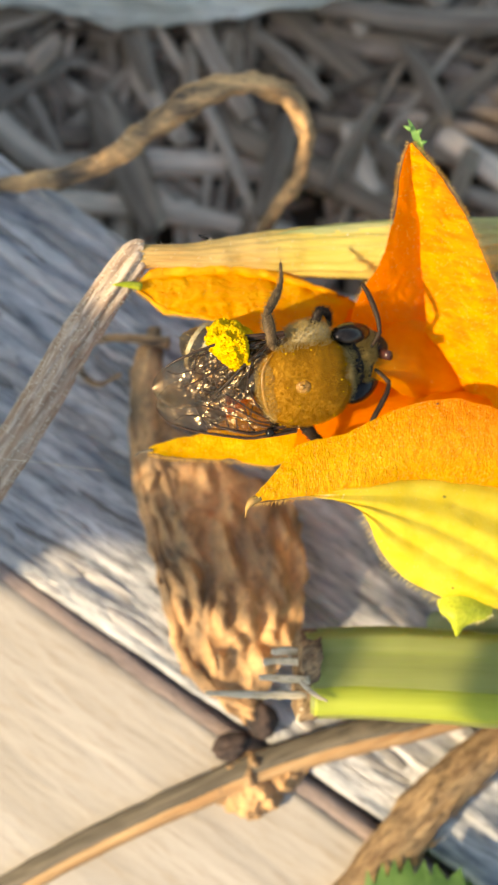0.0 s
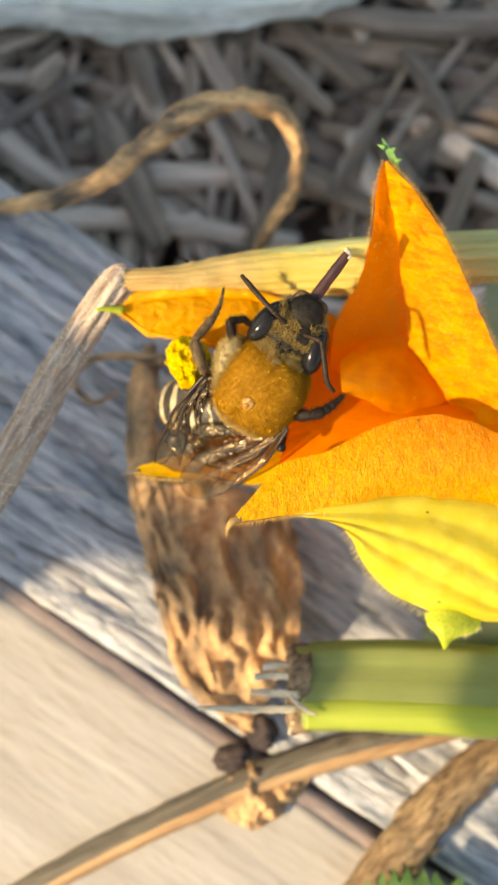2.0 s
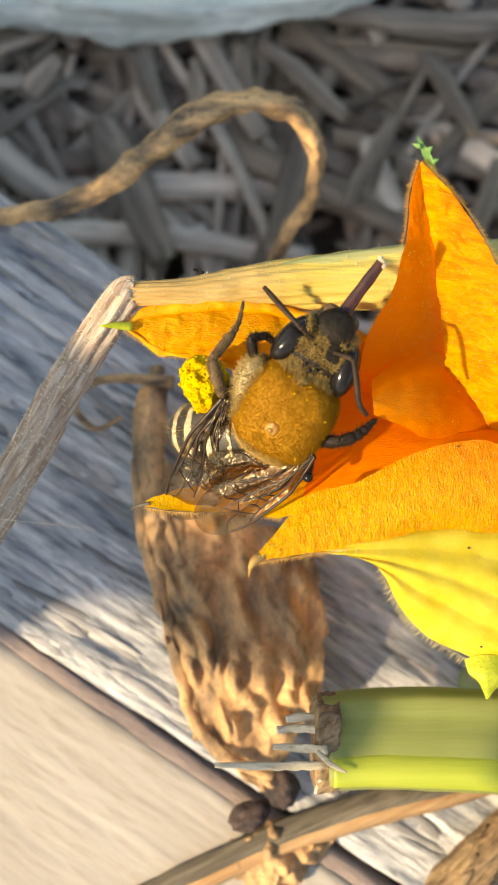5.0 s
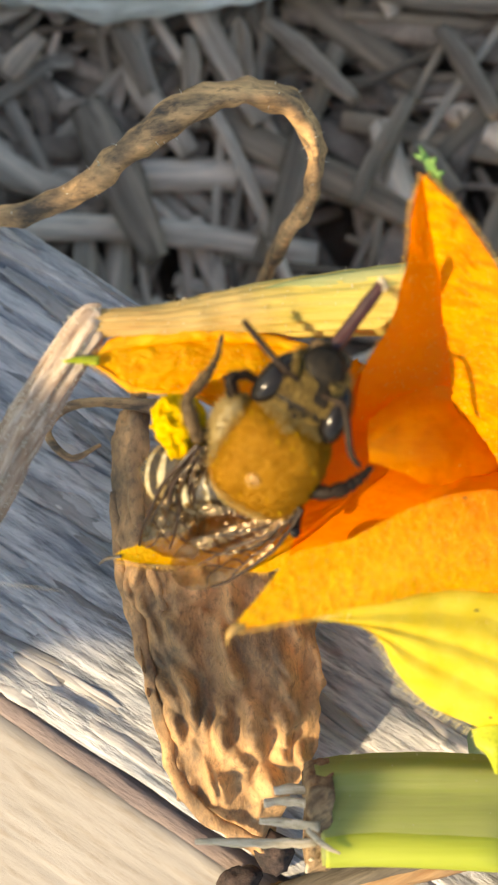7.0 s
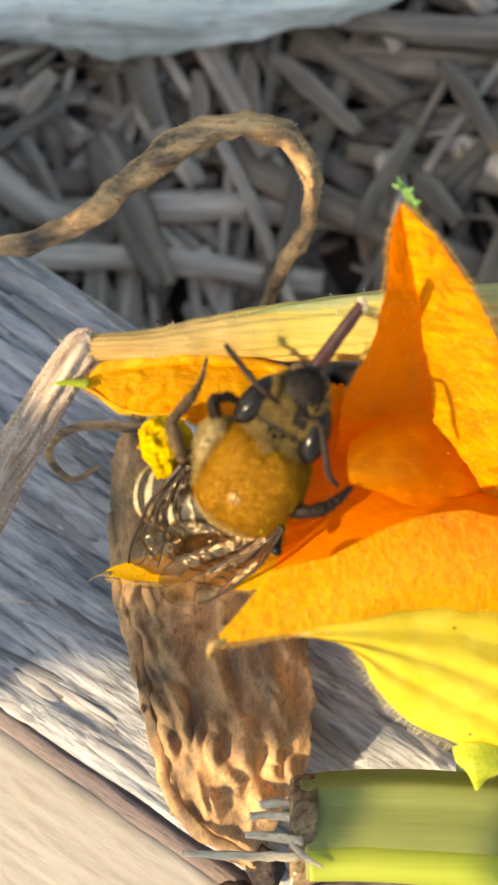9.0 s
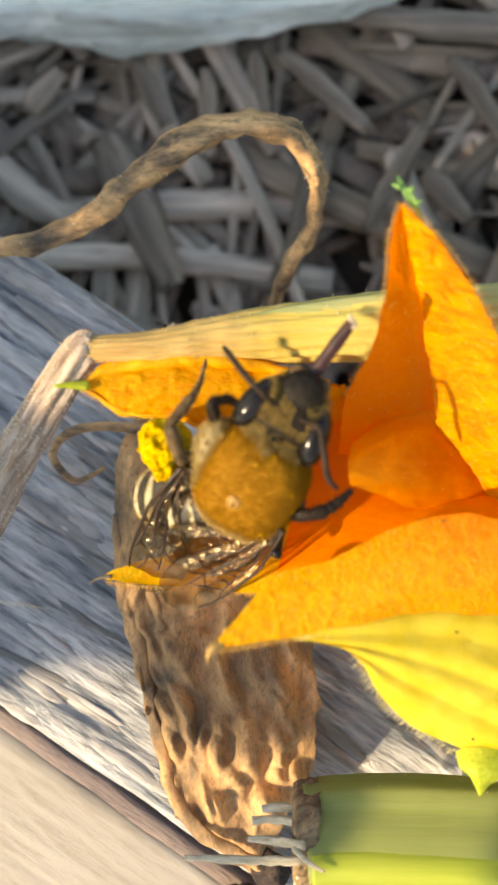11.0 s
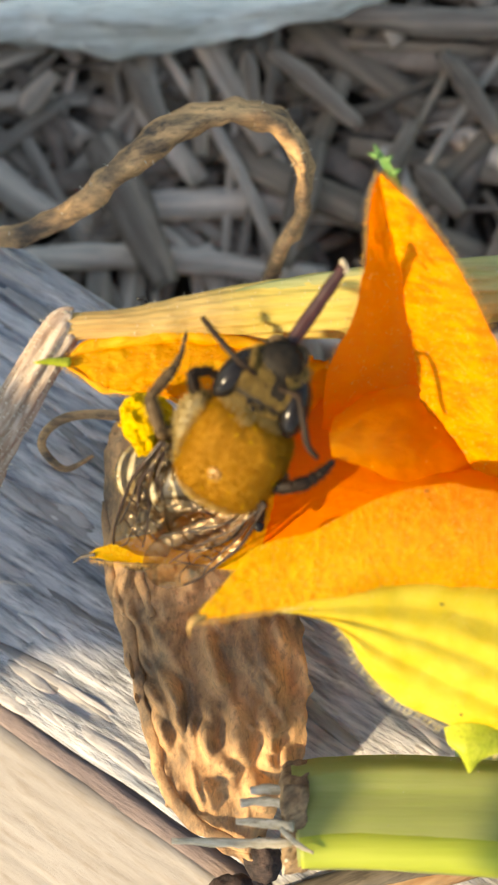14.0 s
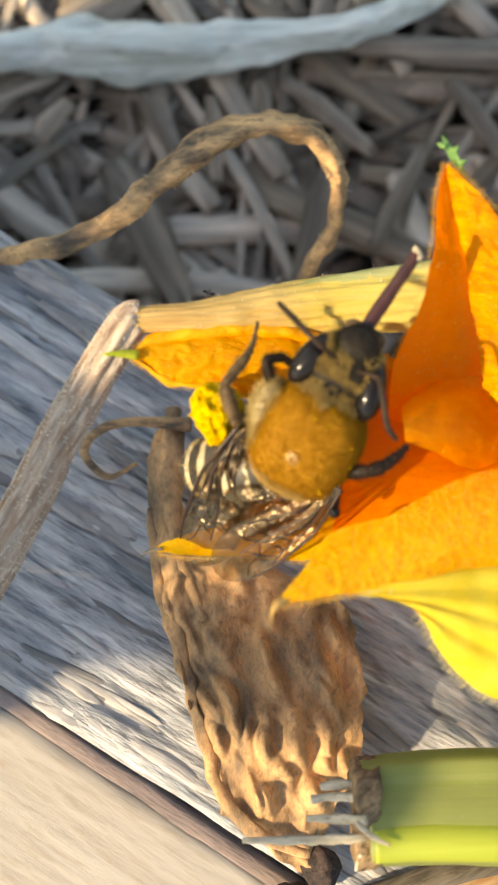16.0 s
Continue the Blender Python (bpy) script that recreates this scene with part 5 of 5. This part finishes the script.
                sweep(bm, [a, a.lerp(b, 0.25), a.lerp(b, 0.75), b], [ra * 0.72, m * 0.95, m * 0.98, rb * 0.75], 10, 10, flat=0.8, rough=0.06, scale=9)
            ball(bm, q, [r1 * 0.62] * 3, rings=6, sides=8)
        ob = part(name, bm, M[skin], bee, label, pivot=pts[0])
        bm = bmesh.new()
        hairs(bm, [(p, q + (Vector(pts[-1]) - Vector(pts[0])).normalized() * 0.8) for p, q in scatter(ob, 1300, 40)], 0.035, 0.0016, 0.5, 0.5, 40)
        part("leg_hair", bm, M["leghair" if skin == "leg" else "blackleg"], ob, kind="stuff")
        return ob

    legs = {}
    legs["fl"] = leg("front_leg", [(0.25, 0.25, -0.18), (0.3, 0.45, 0.0), (0.46, 0.56, 0.05), (0.52, 0.45, -0.05), (0.45, 0.3, -0.15)], [0.045, 0.05, 0.045, 0.04, 0.02], skin="blackleg")
    legs["fr"] = leg("front_leg", [(0.05, -0.30, -0.12), (-0.04, -0.46, 0.08), (0.08, -0.62, 0.1), (0.17, -0.71, 0.05), (0.27, -0.76, -0.02), (0.36, -0.79, -0.09)], [0.05, 0.058, 0.062, 0.056, 0.04, 0.024], skin="blackleg")
    legs["ml"] = leg("middle_leg", [(-0.02, 0.3, -0.15), (-0.12, 0.54, 0.12), (0.12, 0.76, 0.12), (0.38, 0.72, -0.08), (0.47, 0.73, -0.15), (0.60, 0.79, -0.27)], [0.06, 0.068, 0.055, 0.036, 0.022, 0.015])
    legs["mr"] = leg("middle_leg", [(0.0, -0.3, -0.2), (-0.05, -0.45, -0.25), (-0.15, -0.5, -0.35), (-0.2, -0.5, -0.45)], [0.05, 0.05, 0.04, 0.02])
    legs["hl"] = leg("hind_leg", [(-0.2, 0.22, -0.2), (-0.15, 0.45, -0.12), (-0.15, 0.66, -0.1), (-0.35, 0.66, -0.15), (-0.5, 0.55, -0.25)], [0.06, 0.08, 0.08, 0.07, 0.02])
    legs["hr"] = leg("hind_leg", [(-0.15, -0.28, -0.15), (-0.2, -0.40, -0.02), (-0.26, -0.48, 0.08), (-0.34, -0.53, 0.18)], [0.05, 0.05, 0.04, 0.035], skin="blackleg")
    bm = bmesh.new()
    ball(bm, (-0.20, 0.70, -0.08), (0.26, 0.20, 0.25), (0, 0, 60), rings=36, sides=48, rough=0.25, scale=2.5)
    for v in bm.verts:
        v.co += noise.noise_vector(v.co * 14) * 0.03 + noise.noise_vector(v.co * 38) * 0.016
    load = part("pollen_load", bm, M["pollen"], legs["hl"], "clump of bright yellow pollen")
    bm = bmesh.new()
    for p, q in scatter(load, 420, 43):
        ball(bm, p + q * 0.005, [0.009 + 0.010 * noise.cell(p * 40)] * 3, rings=4, sides=6)
    part("pollen_dust", bm, M["pollen"], load, "loose yellow pollen grains", kind="stuff")

    bm = bmesh.new()
    ball(bm, (-0.35, -0.54, 0.20), (0.048, 0.048, 0.045), rings=10, sides=12)
    part("claw", bm, M["eye"], legs["hr"], "black rounded claw tip")

    # wings
    def wing(name, root, length, width, sweep_back, s, droop, front):
        """A long rounded membrane, crumpled near its root, with a lattice of veins; s is +1 on its left."""
        a = radians(sweep_back)
        ahead = Vector((-math.cos(a), s * math.sin(a), -droop)).normalized()
        across = Vector((math.sin(a), s * math.cos(a), 0.12)).normalized()
        root = Vector(root)

        def at(u, w):
            belly = 0.14 + 0.86 * math.sin(0.5 * math.pi * min(1, u / 0.7)) ** 1.1
            tip = (1 - max(0.0, (u - 0.68) / 0.32) ** 2.2) ** 0.5
            y = width * (0.42 * tip - (0.42 + (belly * 1.0 - 0.42) * 1.0) * w * tip) if u > 0.68 else width * (0.42 - belly * w)
            p = root + ahead * (length * u) + across * (y - 0.42 * width * (1 - min(1, u * 3)) * 0.6)
            p.z += 0.04 * math.sin(math.pi * u) + 0.006 * math.sin(9 * w + 3 * u) * min(1, 3 * u)
            fade = max(0.0, 1 - u / 0.8) ** 0.6 * min(1, 6 * u)
            p.z += fade * (0.028 * math.cos(2 * math.pi * (2.6 * w + 0.15 * math.sin(4 * u))) + 0.022 * noise.noise(p * 9 + Vector((s, 0, 0))) + 0.012 * noise.noise(p * 24))
            return p

        bm = bmesh.new()
        nu, nv = 90, 40
        grid = [[bm.verts.new(at(min(0.9995, 0.01 + 0.99 * math.sin(0.5 * math.pi * i / (nu - 1))), j / (nv - 1))) for j in range(nv)] for i in range(nu)]
        for i in range(nu - 1):
            for j in range(nv - 1):
                bm.faces.new((grid[i][j], grid[i][j + 1], grid[i + 1][j + 1], grid[i + 1][j]))
        ob = part(name, bm, M["film"], bee, pivot=tuple(root))
        bm = bmesh.new()
        runs = [[(0.02, 0.0), (0.3, 0.0), (0.6, 0.0), (0.85, 0.02)], [(0.02, 0.1), (0.3, 0.14), (0.62, 0.08), (0.7, 0.0)], [(0.02, 0.2), (0.35, 0.42), (0.62, 0.5), (0.78, 0.55)],
                [(0.02, 0.4), (0.3, 0.72), (0.55, 0.86), (0.66, 0.98)], [(0.30, 0.14), (0.36, 0.42)], [(0.48, 0.12), (0.52, 0.46)], [(0.62, 0.08), (0.68, 0.3), (0.62, 0.5)],
                [(0.35, 0.42), (0.4, 0.8)], [(0.55, 0.48), (0.58, 0.88)], [(0.68, 0.3), (0.8, 0.26), (0.86, 0.1)],
                [(0.42, 0.13), (0.44, 0.44)], [(0.56, 0.1), (0.58, 0.3), (0.68, 0.3)], [(0.62, 0.5), (0.66, 0.72), (0.58, 0.88)], [(0.68, 0.3), (0.74, 0.52)], [(0.45, 0.45), (0.48, 0.82)]] if front else \
            [[(0.02, 0.0), (0.4, 0.0), (0.8, 0.02)], [(0.02, 0.2), (0.4, 0.35), (0.7, 0.4)], [(0.02, 0.4), (0.35, 0.7), (0.5, 0.95)], [(0.4, 0.35), (0.38, 0.72)]]
        for run in runs:
            pts = [at(u, w) for u, w in spline(run, 12)]
            thick = 0.016 if run[0][0] < 0.05 and run[0][1] < 0.05 else 0.0085 if run[0][0] < 0.05 else 0.0055
            sweep(bm, pts, [thick * (1.25 - 0.6 * k / len(pts)) for k in range(len(pts))], 16, 6, caps=False)
        part("wing_vein", bm, M["vein"], ob, "dark branching wing veins")
        return ob

    wings = [wing("front_wing", (-0.10, 0.41, 0.17), 1.45, 0.52, -5, 1, 0.02, True), wing("front_wing", (-0.10, -0.41, 0.19), 1.45, 0.52, -5, -1, 0.02, True),
             wing("hind_wing", (-0.2, 0.36, 0.14), 0.95, 0.60, -8, 1, 0.05, False), wing("hind_wing", (-0.2, -0.32, 0.16), 0.95, 0.60, -8, -1, 0.05, False)]
    head.location = Vector((0.45, -0.03, 0.03)) * CM
    return bee, head, abdomen, tongue, legs, wings


bee, bee_head, bee_abdomen, bee_tongue, bee_legs, bee_wings = make_bee()


def make_ant():
    ob = thing("ant", (-0.63, 1.20, -0.36), "tiny black ant walking on the stem", "ant")
    for x, r in ((-0.66, 0.014), (-0.63, 0.010), (-0.595, 0.018)):
        bm = bmesh.new()
        ball(bm, (x, 1.205 - (x + 0.63) * 0.4, -0.36), (r * 1.3, r, r), rings=8, sides=10)
        part("body", bm, M["eye"], ob)
    for k in range(6):
        s = 1 if k % 2 else -1
        x = -0.645 + 0.015 * (k // 2)
        bm = bmesh.new()
        sweep(bm, [(x, 1.2, -0.36), (x + 0.01, 1.2 + s * 0.02, -0.345), (x + 0.015, 1.2 + s * 0.04, -0.375)], [0.003, 0.003, 0.002], 6, 5)
        part("leg", bm, M["eye"], ob)


make_ant()


def make_side_stem():
    ob = thing("squash_vine", (3.4, -2.6, -1.8), "pale green squash stem passing behind the blossom", "plant stem")
    bm = bmesh.new()
    sweep(bm, [(2.2, -2.9, -2.2), (2.8, -2.72, -1.75), (3.4, -2.6, -1.7), (4.6, -2.4, -2.0), (6.5, -2.2, -2.7)], [0.2, 0.24, 0.25, 0.26, 0.26], 40, 20, shape=ribbed(8, 0.05))
    part("stem", bm, M["paleleaf"], ob)


def make_fly():
    ob = thing("small_insect", (3.25, -3.45, -0.66), "small dark insect resting on the green leaf stalk", "insect")
    bm = bmesh.new()
    ball(bm, (3.28, -3.5, -0.64), (0.16, 0.07, 0.06), (0, 0, -60))
    part("body", bm, M["cuticle"], ob)
    for dy in (0.0, 0.05):
        bm = bmesh.new()
        sweep(bm, [(3.2, -3.47 + dy, -0.64), (3.07, -3.50 + dy, -0.62), (2.95, -3.40 + dy, -0.60), (2.84, -3.25 + dy, -0.59), (2.72, -3.13 + dy * 2, -0.59)], [0.014, 0.014, 0.013, 0.012, 0.014], 22, 7)
        part("antenna", bm, M["cuticle"], ob)
    for k in range(6):
        e = 1 if k % 2 else -1
        q = -3.42 - 0.05 * (k // 2)
        bm = bmesh.new()
        sweep(bm, [(3.26, q, -0.66), (3.26 + e * 0.1, q - 0.02, -0.62), (3.26 + e * 0.17, q - 0.03, -0.715)], [0.009, 0.008, 0.005], 8, 5)
        part("leg", bm, M["cuticle"], ob)


make_side_stem()
make_fly()


# ---------------------------------------------------------------- what moves
def motions():
    def at(x, y, z, rx, ry, rz):
        return pose(x * CM, y * CM, (z + GROUND) * CM, rx, ry, rz)
    rest = (0.12, -0.10, -0.10, 2, -27, 58)
    walk(bee, [(0.0, at(0.36, -0.20, -0.02, 20, 5, 13)), (0.3, at(0.35, -0.18, -0.04, 19, 3, 17)), (0.5, at(0.33, -0.13, -0.07, 16, 0, 25)), (0.8, at(0.26, -0.12, -0.09, 11, -16, 40)),
               (1.0, at(0.22, -0.11, -0.1, 7, -22, 50)), (1.3, at(0.13, -0.10, -0.1, 3, -26, 57)), (1.6, at(*rest)), (16.0, at(*rest))])

    def joint(ob, rows, back=()):
        p = ob.location / CM
        shift = dict(back)
        walk(ob, [(t, pose((p.x + shift.get(t, (0, 0))[0]) * CM, (p.y + shift.get(t, (0, 0))[1]) * CM, p.z * CM, *r)) for t, *r in rows])
    joint(bee_head, [(0.0, 0, 38, 4), (0.5, 0, 36, 4), (1.0, 0, 28, 2), (1.3, 0, 22, 0), (1.6, 0, 18, 0), (16.0, 0, 18, 0)], ((0.0, (-0.04, 0.04)), (0.5, (-0.04, 0.04)), (1.0, (-0.02, 0.02))))
    lick = [(1.8, 0.04), (2.0, 0.09), (2.4, 0.05), (2.8, 0.12), (3.2, 0.17), (3.6, 0.02), (4.2, 0.2), (4.8, 0.06), (5.4, 0.2), (5.8, 0.05), (6.2, 0.09), (6.6, 0.27), (7.0, 0.17),
            (7.4, 0.26), (7.8, 0.22), (8.2, 0.14), (8.6, 0.17), (9.0, 0.22), (9.2, 0.15), (9.8, 0.25), (10.4, 0.12), (11.3, 0.06), (11.6, 0.12), (11.9, 0.18), (12.2, 0.15), (12.5, 0.19),
            (12.8, 0.29), (13.1, 0.22), (13.4, 0.24), (13.7, 0.29), (14.0, 0.28), (14.3, 0.33), (15.0, 0.32), (15.6, 0.23), (16.0, 0.26)]
    joint(bee_tongue, [(0.0, 0, 70, 0), (1.2, 0, 65, 0), (1.5, 0, 5, 0)] + [(t, 0, 0, -5) for t, _ in lick], [(t, (d, 0)) for t, d in lick])
    joint(bee_abdomen, [(0.0, 0, -24, -31), (0.5, 0, -18, -36), (1.2, 0, -6, -49), (1.6, 0, -6, -52), (16.0, 0, -6, -52)])
    for key, turn in (("hl", 64), ("ml", 50), ("fl", 34), ("fr", -10), ("hr", -20)):
        joint(bee_legs[key], [(0.0, 0, 0, turn), (0.5, 0, 0, turn * 0.8), (1.0, 0, 0, turn * 0.25), (1.3, 0, 0, 0), (16.0, 0, 0, 0)])
    for ob, s, inward in zip(bee_wings, (1, -1, 1, -1), (6, 0, 14, -8)):
        joint(ob, [(0.0, -8 - 8 * s, -16, 9 * s), (0.5, -10 - 8 * s, -15, 7 * s), (1.2, 7 - 7 * s, -5, 2 * s - 6 + 0.7 * inward), (1.6, 9 - 9 * s, -7, 3 * s - 9 + inward), (16.0, 9 - 9 * s, -7, 3 * s - 9 + inward)])


motions()
